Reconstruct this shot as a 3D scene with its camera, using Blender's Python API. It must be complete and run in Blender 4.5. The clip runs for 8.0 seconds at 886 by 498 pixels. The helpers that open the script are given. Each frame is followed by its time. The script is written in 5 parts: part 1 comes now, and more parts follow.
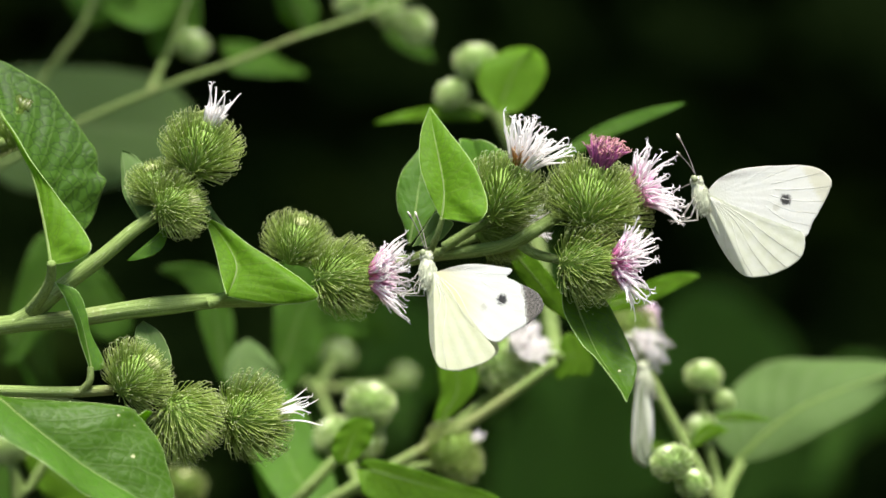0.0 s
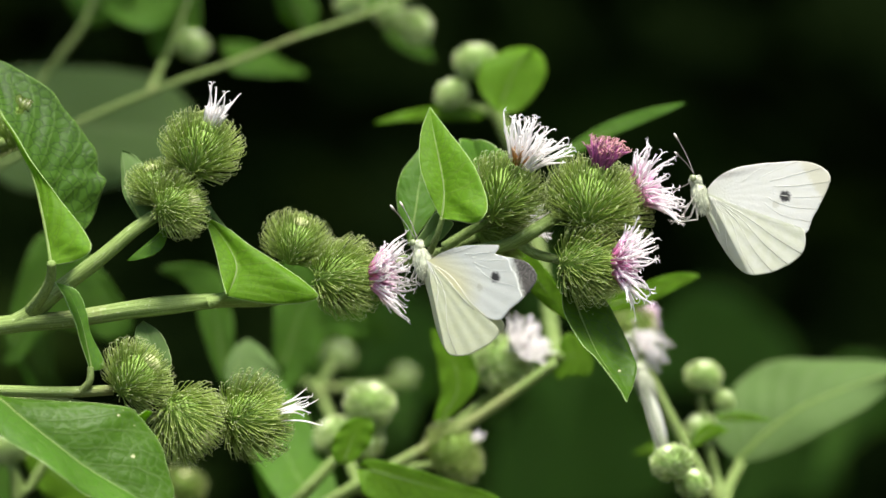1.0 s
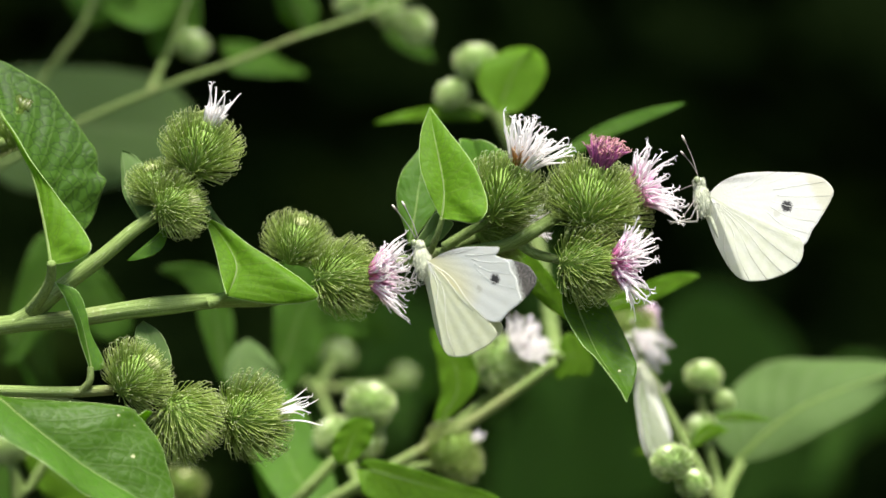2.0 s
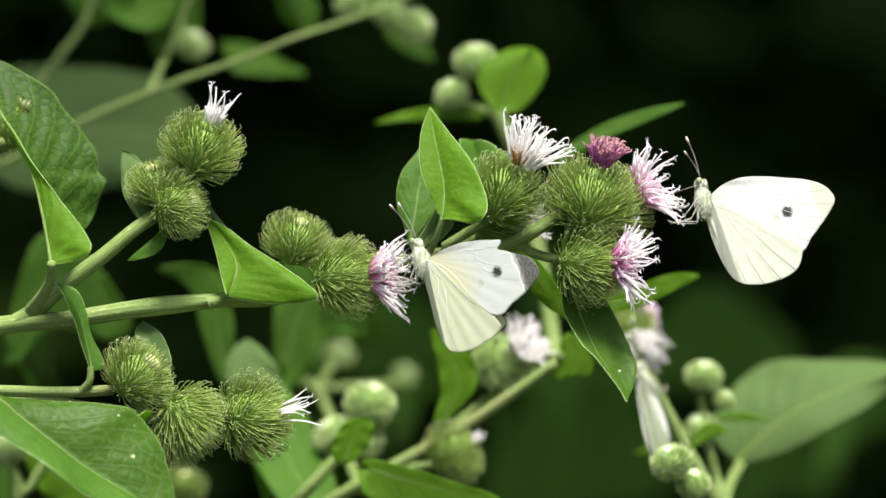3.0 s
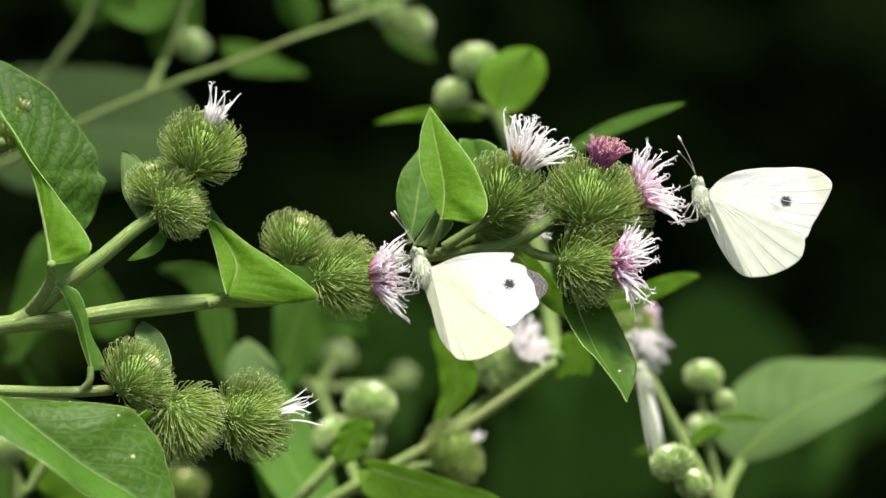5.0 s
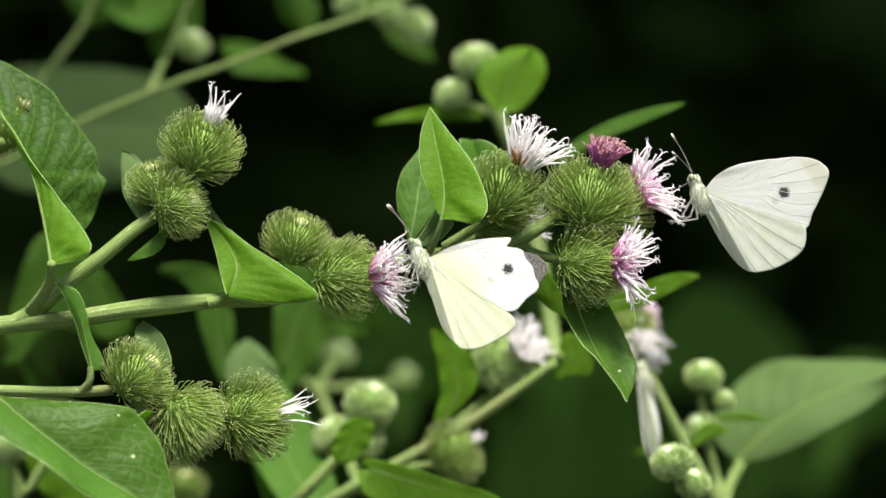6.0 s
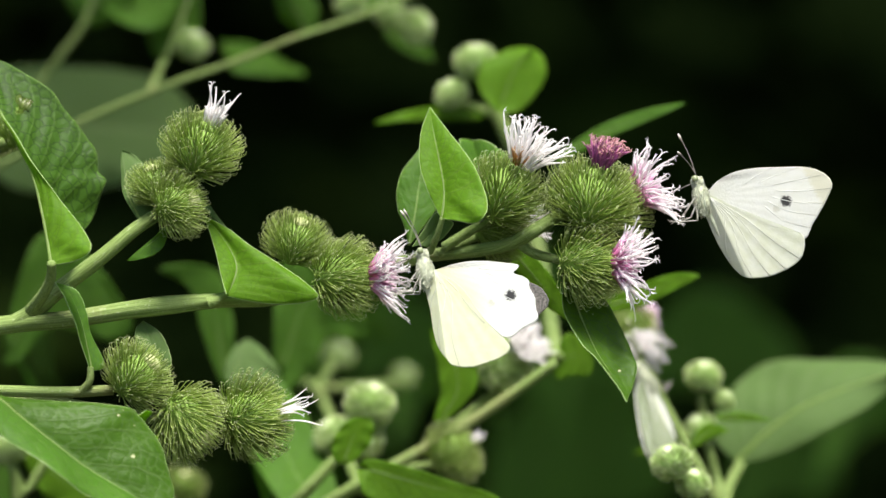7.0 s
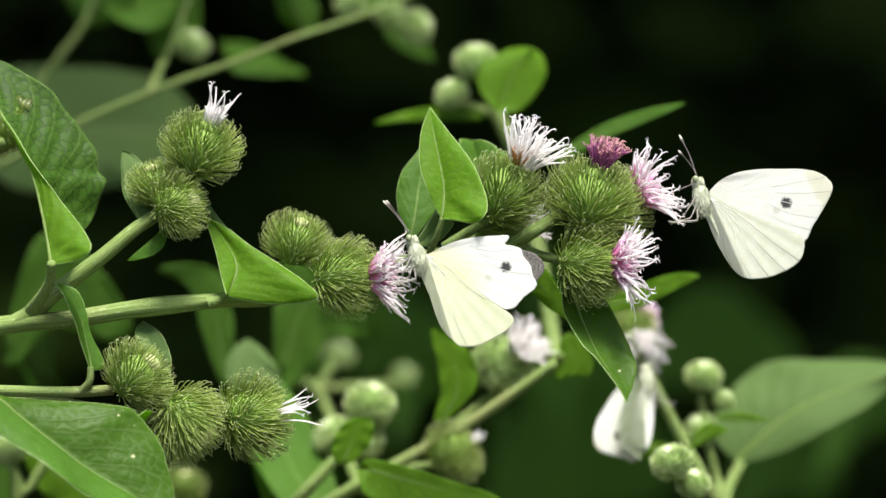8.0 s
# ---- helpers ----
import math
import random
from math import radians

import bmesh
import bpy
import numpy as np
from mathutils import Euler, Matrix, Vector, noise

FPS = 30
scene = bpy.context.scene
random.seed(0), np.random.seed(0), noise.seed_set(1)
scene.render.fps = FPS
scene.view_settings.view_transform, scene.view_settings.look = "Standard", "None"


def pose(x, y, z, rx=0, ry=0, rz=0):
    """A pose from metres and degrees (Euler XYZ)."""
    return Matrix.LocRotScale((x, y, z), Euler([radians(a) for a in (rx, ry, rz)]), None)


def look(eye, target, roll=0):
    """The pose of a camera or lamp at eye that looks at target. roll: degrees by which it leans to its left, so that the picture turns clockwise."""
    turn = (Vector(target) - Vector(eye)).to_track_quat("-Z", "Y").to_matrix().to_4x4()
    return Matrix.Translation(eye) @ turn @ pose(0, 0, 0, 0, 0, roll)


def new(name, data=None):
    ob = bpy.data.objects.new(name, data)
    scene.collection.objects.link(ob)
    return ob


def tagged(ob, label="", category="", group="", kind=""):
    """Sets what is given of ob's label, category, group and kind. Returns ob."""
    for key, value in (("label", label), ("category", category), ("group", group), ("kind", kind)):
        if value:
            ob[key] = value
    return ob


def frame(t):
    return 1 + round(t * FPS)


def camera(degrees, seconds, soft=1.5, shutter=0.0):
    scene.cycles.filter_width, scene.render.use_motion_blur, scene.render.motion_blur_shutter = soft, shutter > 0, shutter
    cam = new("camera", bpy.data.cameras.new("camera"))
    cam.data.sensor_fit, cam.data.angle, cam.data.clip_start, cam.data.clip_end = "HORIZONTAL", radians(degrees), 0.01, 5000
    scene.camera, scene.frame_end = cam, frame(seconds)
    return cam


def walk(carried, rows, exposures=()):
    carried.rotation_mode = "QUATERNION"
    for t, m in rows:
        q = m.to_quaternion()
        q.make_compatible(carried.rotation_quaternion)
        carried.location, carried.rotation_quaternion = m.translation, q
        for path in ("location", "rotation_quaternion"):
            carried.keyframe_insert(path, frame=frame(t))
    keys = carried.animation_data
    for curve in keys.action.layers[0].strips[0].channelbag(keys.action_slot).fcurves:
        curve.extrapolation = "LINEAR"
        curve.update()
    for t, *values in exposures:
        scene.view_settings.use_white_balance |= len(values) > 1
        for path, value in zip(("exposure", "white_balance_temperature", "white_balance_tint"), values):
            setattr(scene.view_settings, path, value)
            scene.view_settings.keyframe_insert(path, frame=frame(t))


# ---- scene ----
cam = camera(12.0, 8.0, soft=1.5, shutter=0.4)
cam.data.dof.use_dof = True
cam.data.dof.focus_distance = 0.795
cam.data.dof.aperture_fstop = 9.2
EYE = Vector((0.0, -0.80, 1.10))
walk(cam, [(0.0, look(EYE, (0, 0, 1.10))), (8.0, look(EYE, (0, 0, 1.10)))], exposures=[(0.0, 1.05), (3.6, 1.05), (4.0, 0.96), (8.0, 0.96)])

# ---- world and sun ----
SUN_FROM = Vector((0.10, -0.32, 0.90)).normalized()
world = bpy.data.worlds.new("sky")
scene.world = world
world.use_nodes = True
sky = world.node_tree.nodes.new("ShaderNodeTexSky")
sky.sky_type = "NISHITA"
sky.sun_disc = False
sky.sun_elevation = math.asin(SUN_FROM.z)
sky.sun_rotation = math.atan2(SUN_FROM.x, SUN_FROM.y)
sky.air_density, sky.dust_density, sky.ozone_density = 1.0, 3.0, 1.0
world.node_tree.links.new(sky.outputs[0], world.node_tree.nodes["Background"].inputs[0])
world.node_tree.nodes["Background"].inputs[1].default_value = 0.094

sun = new("sun", bpy.data.lights.new("sun", "SUN"))
sun.data.energy = 5.0
sun.data.angle = radians(16)
sun.data.color = (1.0, 0.96, 0.89)
sun.matrix_world = look(SUN_FROM * 10, (0, 0, 0))


# ---- materials ----
def nodes_of(name):
    m = bpy.data.materials.new(name)
    m.use_nodes = True
    return m, m.node_tree, m.node_tree.nodes["Principled BSDF"]


def node(tree, kind, **values):
    n = tree.nodes.new(kind)
    for key, value in values.items():
        if key in n.inputs:
            n.inputs[key].default_value = value
    return n


def math_node(tree, op, a, b=None, clamp=False):
    n = tree.nodes.new("ShaderNodeMath")
    n.operation, n.use_clamp = op, clamp
    for k, v in enumerate((a, b)):
        if v is None:
            continue
        if isinstance(v, (int, float)):
            n.inputs[k].default_value = v
        else:
            tree.links.new(v, n.inputs[k])
    return n.outputs[0]


def mix(tree, fac, a, b):
    n = tree.nodes.new("ShaderNodeMix")
    n.data_type = "RGBA"
    for k, v in ((0, fac), (6, a), (7, b)):
        if isinstance(v, (int, float)):
            n.inputs[k].default_value = v
        elif isinstance(v, tuple):
            n.inputs[k].default_value = (*v, 1)
        else:
            tree.links.new(v, n.inputs[k])
    return n.outputs[2]


def ramp(tree, fac, stops):
    n = tree.nodes.new("ShaderNodeValToRGB")
    els = n.color_ramp.elements
    while len(els) < len(stops):
        els.new(0.5)
    for el, (p, c) in zip(els, stops):
        el.position, el.color = p, (*c, 1)
    tree.links.new(fac, n.inputs[0])
    return n.outputs[0]


def noise_fac(tree, scale, detail=3.0, rough=0.55, coords="Object"):
    tc = tree.nodes.new("ShaderNodeTexCoord")
    n = node(tree, "ShaderNodeTexNoise", Scale=scale, Detail=detail, Roughness=rough)
    tree.links.new(tc.outputs[coords], n.inputs["Vector"])
    return n.outputs[0]


def remap(tree, v, a, b, c=0.0, d=1.0):
    n = tree.nodes.new("ShaderNodeMapRange")
    tree.links.new(v, n.inputs[0])
    for k, x in enumerate((a, b, c, d)):
        n.inputs[k + 1].default_value = x
    return n.outputs[0]


def see_through(tree, bsdf, colour, amount):
    """Adds light that passes through a thin sheet."""
    tr = tree.nodes.new("ShaderNodeBsdfTranslucent")
    if isinstance(colour, tuple):
        tr.inputs[0].default_value = (*colour, 1)
    else:
        tree.links.new(colour, tr.inputs[0])
    ms = tree.nodes.new("ShaderNodeMixShader")
    ms.inputs[0].default_value = amount
    tree.links.new(bsdf.outputs[0], ms.inputs[1])
    tree.links.new(tr.outputs[0], ms.inputs[2])
    tree.links.new(ms.outputs[0], tree.nodes["Material Output"].inputs[0])
    return tr


def leaf_material(name, face, back, vein, through_colour, thin=0.35, gloss=0.45, veins=9.0, cells=420.0, spots=0.0, relief=0.3, net_by=0.16, crease=None):
    """Leaf blade: net of veins, blotches and fine relief. The blade's UV runs along the midrib (u) and across it (v)."""
    m, tree, bsdf = nodes_of(name)
    uv = tree.nodes.new("ShaderNodeUVMap")
    sep = tree.nodes.new("ShaderNodeSeparateXYZ")
    tree.links.new(uv.outputs[0], sep.inputs[0])
    u, v = sep.outputs[0], sep.outputs[1]
    s = math_node(tree, "ABSOLUTE", math_node(tree, "MULTIPLY", math_node(tree, "SUBTRACT", v, 0.5), 2.0))
    wobble = math_node(tree, "MULTIPLY", noise_fac(tree, 130.0, 2.0), 0.05)
    bend = math_node(tree, "MULTIPLY", math_node(tree, "POWER", s, 0.8), 0.34)
    phase = math_node(tree, "MULTIPLY", math_node(tree, "SUBTRACT", math_node(tree, "ADD", u, wobble), bend), veins)
    away = math_node(tree, "ABSOLUTE", math_node(tree, "SUBTRACT", math_node(tree, "FRACT", phase), 0.5))
    lateral = remap(tree, away, 0.0, 0.085, 1.0, 0.0)
    mid = remap(tree, s, 0.01, 0.035, 1.0, 0.0)
    tc = tree.nodes.new("ShaderNodeTexCoord")
    vor = node(tree, "ShaderNodeTexVoronoi", Scale=cells)
    vor.feature = "DISTANCE_TO_EDGE"
    wob = node(tree, "ShaderNodeTexNoise", Scale=700.0, Detail=2.0)
    tree.links.new(tc.outputs["Object"], wob.inputs["Vector"])
    push = tree.nodes.new("ShaderNodeVectorMath")
    push.operation = "MULTIPLY_ADD"
    push.inputs[1].default_value = (0.0010, 0.0010, 0.0010)
    tree.links.new(wob.outputs["Color"], push.inputs[0])
    tree.links.new(tc.outputs["Object"], push.inputs[2])
    tree.links.new(push.outputs[0], vor.inputs["Vector"])
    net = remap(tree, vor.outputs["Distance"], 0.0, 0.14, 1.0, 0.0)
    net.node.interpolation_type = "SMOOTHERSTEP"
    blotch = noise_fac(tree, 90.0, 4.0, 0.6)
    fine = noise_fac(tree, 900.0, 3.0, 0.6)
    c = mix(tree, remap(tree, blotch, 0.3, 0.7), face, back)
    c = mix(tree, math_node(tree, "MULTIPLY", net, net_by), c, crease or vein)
    c = mix(tree, math_node(tree, "MULTIPLY", lateral, 0.42), c, vein)
    c = mix(tree, math_node(tree, "MULTIPLY", mid, 0.8), c, vein)
    c = mix(tree, math_node(tree, "MULTIPLY", remap(tree, fine, 0.55, 0.8), 0.25), c, back)
    edge = remap(tree, s, 0.955, 0.99, 0.0, 0.6)
    c = mix(tree, edge, c, vein)
    if spots:
        sv = node(tree, "ShaderNodeTexVoronoi", Scale=330.0)
        tree.links.new(tc.outputs["Object"], sv.inputs["Vector"])
        odd = tree.nodes.new("ShaderNodeSeparateColor")
        tree.links.new(sv.outputs["Color"], odd.inputs[0])
        ragged = math_node(tree, "ADD", math_node(tree, "MULTIPLY", fine, 0.45), math_node(tree, "MULTIPLY", odd.outputs[0], 0.42))
        hole = remap(tree, math_node(tree, "ADD", sv.outputs["Distance"], ragged), 0.385, 0.42, spots, 0.0)
        c = mix(tree, hole, c, (0.55, 0.56, 0.30))
    tree.links.new(c, bsdf.inputs["Base Color"])
    bsdf.inputs["Roughness"].default_value = gloss
    bsdf.inputs["Specular IOR Level"].default_value = 0.12
    puffed = remap(tree, vor.outputs["Distance"], 0.0, 0.42)
    h = math_node(tree, "ADD", puffed, math_node(tree, "MULTIPLY", lateral, -0.5))
    h = math_node(tree, "ADD", h, math_node(tree, "MULTIPLY", fine, 0.35))
    bump = node(tree, "ShaderNodeBump", Strength=relief, Distance=0.0009)
    tree.links.new(h, bump.inputs["Height"])
    tree.links.new(bump.outputs[0], bsdf.inputs["Normal"])
    tcol = mix(tree, math_node(tree, "MULTIPLY", net, max(0.30, 0.8 * net_by)), through_colour, face)
    tcol = mix(tree, math_node(tree, "MULTIPLY", lateral, 0.40), tcol, face)
    tcol = mix(tree, remap(tree, blotch, 0.35, 0.75, 0.0, 0.2), tcol, face)
    see_through(tree, bsdf, tcol, thin)
    return m


def stem_material():
    m, tree, bsdf = nodes_of("stem_skin")
    tc = tree.nodes.new("ShaderNodeTexCoord")
    uv = tree.nodes.new("ShaderNodeUVMap")
    mp = tree.nodes.new("ShaderNodeMapping")
    mp.inputs["Scale"].default_value = (9.0, 34.0, 1.0)
    tree.links.new(uv.outputs[0], mp.inputs[0])
    st = node(tree, "ShaderNodeTexNoise", Scale=1.0, Detail=4.0, Roughness=0.6)
    tree.links.new(mp.outputs[0], st.inputs["Vector"])
    ridge = st.outputs[0]
    big = noise_fac(tree, 60.0, 3.0)
    fine = noise_fac(tree, 1800.0, 2.0)
    c = mix(tree, remap(tree, ridge, 0.40, 0.60), (0.115, 0.175, 0.040), (0.205, 0.285, 0.085))
    c = mix(tree, remap(tree, big, 0.54, 0.78, 0.0, 0.5), c, (0.24, 0.15, 0.10))
    c = mix(tree, remap(tree, fine, 0.6, 0.72, 0.0, 0.35), c, (0.44, 0.48, 0.32))
    tree.links.new(c, bsdf.inputs["Base Color"])
    bsdf.inputs["Roughness"].default_value = 0.75
    bsdf.inputs["Specular IOR Level"].default_value = 0.25
    bump = node(tree, "ShaderNodeBump", Strength=0.6, Distance=0.0004)
    tree.links.new(math_node(tree, "ADD", ridge, math_node(tree, "MULTIPLY", fine, 0.4)), bump.inputs["Height"])
    tree.links.new(bump.outputs[0], bsdf.inputs["Normal"])
    return m


def along_material(name, stops, rough=0.5, thin=0.3, spread=0.25):
    """Hooks and florets: the colour runs along each one (u), and differs a little from one to the next."""
    m, tree, bsdf = nodes_of(name)
    uv = tree.nodes.new("ShaderNodeUVMap")
    sep = tree.nodes.new("ShaderNodeSeparateXYZ")
    tree.links.new(uv.outputs[0], sep.inputs[0])
    geo = tree.nodes.new("ShaderNodeNewGeometry")
    c = ramp(tree, sep.outputs[0], stops)
    hsv = tree.nodes.new("ShaderNodeHueSaturation")
    tree.links.new(remap(tree, geo.outputs["Random Per Island"], 0, 1, 1 - spread, 1 + spread), hsv.inputs["Value"])
    tree.links.new(c, hsv.inputs["Color"])
    tree.links.new(hsv.outputs[0], bsdf.inputs["Base Color"])
    bsdf.inputs["Roughness"].default_value = rough
    if thin:
        see_through(tree, bsdf, hsv.outputs[0], thin)
    return m


def wing_material(name, ground, warm, tip=None, tip_from=0.0, tip_dark=0.0, slant=(0.86, 0.51, 1.0), spot=None, faint=None, flush=None, costa_shade=None, warm_amount=0.3):
    """Butterfly wing. UV is the wing's own plane in centimetres from its root: powdery scales, black spot, faint second
    spot, a yellow flush above the hindwing's edge, a grey band painted for the shade along the front margin, and a
    darker tip."""
    m, tree, bsdf = nodes_of(name)
    uv = tree.nodes.new("ShaderNodeUVMap")
    sep = tree.nodes.new("ShaderNodeSeparateXYZ")
    tree.links.new(uv.outputs[0], sep.inputs[0])
    x, y = sep.outputs[0], sep.outputs[1]
    n1 = node(tree, "ShaderNodeTexNoise", Scale=5.0, Detail=4.0)
    n2 = node(tree, "ShaderNodeTexNoise", Scale=24.0, Detail=4.0)
    n3 = node(tree, "ShaderNodeTexNoise", Scale=26.0, Detail=4.0, Roughness=0.8)
    for n in (n1, n2, n3):
        tree.links.new(uv.outputs[0], n.inputs["Vector"])

    def along(a, b):
        return math_node(tree, "ADD", math_node(tree, "MULTIPLY", x, a), math_node(tree, "MULTIPLY", y, b))

    jag = math_node(tree, "MULTIPLY", math_node(tree, "SUBTRACT", n2.outputs[0], 0.5), 0.16)
    r = math_node(tree, "SQRT", math_node(tree, "ADD", math_node(tree, "POWER", x, 2.0), math_node(tree, "POWER", y, 2.0)))
    c = mix(tree, math_node(tree, "MULTIPLY", remap(tree, n1.outputs[0], 0.35, 0.65), warm_amount), ground, warm)
    c = mix(tree, remap(tree, r, 0.0, 0.55, 0.5, 0.0), c, warm)
    c = mix(tree, remap(tree, n3.outputs[0], 0.56, 0.72, 0.0, 0.16), c, (0.40, 0.40, 0.34))
    if flush:
        near = math_node(tree, "MULTIPLY", remap(tree, along(0.62, 0.79), flush[0], flush[1], 1.0, 0.0), remap(tree, r, 0.9, 1.45, 1.0, 0.0))
        c = mix(tree, math_node(tree, "MULTIPLY", near, 0.75), c, (0.76, 0.73, 0.42))
    # grey band along the front margin: the fold's shade put into the colour
    if costa_shade:
        off = math_node(tree, "ABSOLUTE", math_node(tree, "SUBTRACT", along(-costa_shade[1], 1.0), costa_shade[0]))
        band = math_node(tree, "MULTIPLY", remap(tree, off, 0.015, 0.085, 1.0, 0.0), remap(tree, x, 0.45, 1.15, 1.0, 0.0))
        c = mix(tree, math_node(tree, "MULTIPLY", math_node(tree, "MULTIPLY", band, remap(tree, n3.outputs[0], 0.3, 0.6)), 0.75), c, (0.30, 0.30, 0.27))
    if tip:
        speck = math_node(tree, "MULTIPLY", math_node(tree, "SUBTRACT", n2.outputs[0], 0.5), 0.20 * slant[2])
        far = math_node(tree, "ADD", along(slant[0], slant[1]), speck)
        blot = mix(tree, remap(tree, n3.outputs[0], 0.44, 0.62), tip, tuple(min(1.0, 7.0 * q) for q in tip) if tip_dark > 0.8 else tip)
        c = mix(tree, remap(tree, far, tip_from, tip_from + 0.10, 0.0, tip_dark), c, blot)
    for place, ink, colour in ((spot, 0.95, (0.02, 0.02, 0.022)), (faint, 0.30, (0.34, 0.33, 0.20))):
        if place:
            dx = math_node(tree, "SUBTRACT", x, place[0])
            dy = math_node(tree, "SUBTRACT", y, place[1])
            q = math_node(tree, "SQRT", math_node(tree, "ADD", math_node(tree, "POWER", dx, 2.0), math_node(tree, "POWER", dy, 2.0)))
            q = math_node(tree, "ADD", q, jag)
            c = mix(tree, remap(tree, q, place[2] - 0.025, place[2] + 0.02, ink, 0.0), c, colour)
    tree.links.new(c, bsdf.inputs["Base Color"])
    bsdf.inputs["Roughness"].default_value = 0.65
    bsdf.inputs["Specular IOR Level"].default_value = 0.25
    bump = node(tree, "ShaderNodeBump", Strength=0.25, Distance=0.0002)
    tree.links.new(n2.outputs[0], bump.inputs["Height"])
    tree.links.new(bump.outputs[0], bsdf.inputs["Normal"])
    see_through(tree, bsdf, c, 0.35)
    return m


def plain_material(name, a, b, scale, rough=0.7, bump_by=0.0):
    m, tree, bsdf = nodes_of(name)
    f = noise_fac(tree, scale, 4.0, 0.6)
    tree.links.new(mix(tree, remap(tree, f, 0.3, 0.7), a, b), bsdf.inputs["Base Color"])
    bsdf.inputs["Roughness"].default_value = rough
    if bump_by:
        bump = node(tree, "ShaderNodeBump", Strength=0.5, Distance=bump_by)
        tree.links.new(f, bump.inputs["Height"])
        tree.links.new(bump.outputs[0], bsdf.inputs["Normal"])
    return m


YOUNG = leaf_material("young_leaf", (0.102, 0.212, 0.012), (0.084, 0.180, 0.009), (0.165, 0.27, 0.04), (0.42, 0.74, 0.02), thin=0.47, gloss=0.55, veins=8.0, cells=520.0, relief=0.14, net_by=0.14)
MATURE = leaf_material("mature_leaf", (0.072, 0.165, 0.020), (0.056, 0.135, 0.016), (0.14, 0.245, 0.055), (0.34, 0.62, 0.02), thin=0.43, gloss=0.5, cells=400.0, relief=0.15, net_by=0.22)
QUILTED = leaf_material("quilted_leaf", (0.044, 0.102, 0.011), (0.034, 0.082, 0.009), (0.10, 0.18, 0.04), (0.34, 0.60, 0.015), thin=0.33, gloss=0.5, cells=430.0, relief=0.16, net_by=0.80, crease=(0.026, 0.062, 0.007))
SPOTTED = leaf_material("spotted_leaf", (0.050, 0.115, 0.009), (0.037, 0.092, 0.007), (0.10, 0.17, 0.045), (0.30, 0.52, 0.015), thin=0.34, gloss=0.45, cells=420.0, spots=0.85, relief=0.13, net_by=0.34)
PALE = leaf_material("downy_leaf_underside", (0.100, 0.172, 0.050), (0.084, 0.148, 0.040), (0.19, 0.26, 0.11), (0.18, 0.34, 0.035), thin=0.38, gloss=0.7, relief=0.08, cells=500.0)
DEEP = leaf_material("deep_green_leaf", (0.090, 0.205, 0.030), (0.070, 0.165, 0.024), (0.13, 0.24, 0.06), (0.28, 0.58, 0.04), thin=0.42, gloss=0.55, relief=0.10, cells=400.0)
RIB = plain_material("leaf_rib", (0.15, 0.24, 0.05), (0.26, 0.35, 0.10), 500.0, 0.6)
see_through(RIB.node_tree, RIB.node_tree.nodes["Principled BSDF"], (0.42, 0.60, 0.12), 0.5)
RIM = plain_material("leaf_margin", (0.20, 0.32, 0.08), (0.32, 0.43, 0.16), 700.0, 0.6)
STEM = stem_material()
HOOK = along_material("bur_hook", [(0.0, (0.19, 0.30, 0.04)), (0.35, (0.355, 0.465, 0.115)), (0.65, (0.475, 0.575, 0.195)), (0.87, (0.63, 0.70, 0.37)), (1.0, (0.82, 0.79, 0.63))], thin=0.46, spread=0.32)
BUD_HOOK = along_material("bud_bract", [(0.0, (0.28, 0.44, 0.11)), (0.45, (0.52, 0.65, 0.26)), (0.75, (0.71, 0.79, 0.48)), (1.0, (0.84, 0.87, 0.67))], thin=0.45, spread=0.25)
CORE = plain_material("bur_core", (0.14, 0.25, 0.03), (0.22, 0.34, 0.06), 900.0, 0.8)
BUD_CORE = plain_material("bud_core", (0.34, 0.53, 0.14), (0.46, 0.62, 0.24), 900.0, 0.8)
CAP = plain_material("bur_tip", (0.26, 0.34, 0.10), (0.52, 0.50, 0.28), 1400.0, 0.8)
BUD = plain_material("bur_bud_top", (0.72, 0.78, 0.54), (0.56, 0.67, 0.34), 1200.0, 0.8, 0.0004)
PINK = along_material("floret_pink", [(0.0, (0.82, 0.26, 0.62)), (0.55, (0.90, 0.44, 0.73)), (0.88, (0.93, 0.70, 0.85)), (1.0, (0.95, 0.88, 0.92))], thin=0.55, spread=0.15)
PINK_LONG = along_material("floret_pink_to_white", [(0.0, (0.82, 0.26, 0.62)), (0.26, (0.90, 0.54, 0.77)), (0.46, (0.93, 0.84, 0.89)), (1.0, (0.94, 0.92, 0.92))], thin=0.5, spread=0.08)
RUSTY = along_material("floret_rusty", [(0.0, (0.40, 0.16, 0.04)), (0.6, (0.52, 0.24, 0.07)), (1.0, (0.62, 0.42, 0.24))], thin=0.3, spread=0.25)
WHITE = along_material("floret_white", [(0.0, (0.90, 0.84, 0.87)), (0.3, (0.93, 0.91, 0.91)), (1.0, (0.94, 0.92, 0.91))], thin=0.5, spread=0.05)
FADED = along_material("floret_faded", [(0.0, (0.24, 0.05, 0.17)), (0.55, (0.38, 0.08, 0.28)), (0.88, (0.46, 0.14, 0.32)), (1.0, (0.50, 0.27, 0.27))], thin=0.25, spread=0.45)
VEIN = along_material("wing_vein", [(0.0, (0.70, 0.71, 0.63)), (0.5, (0.70, 0.71, 0.63)), (0.78, (0.54, 0.54, 0.45)), (1.0, (0.36, 0.35, 0.28))], rough=0.7, thin=0.3, spread=0.06)
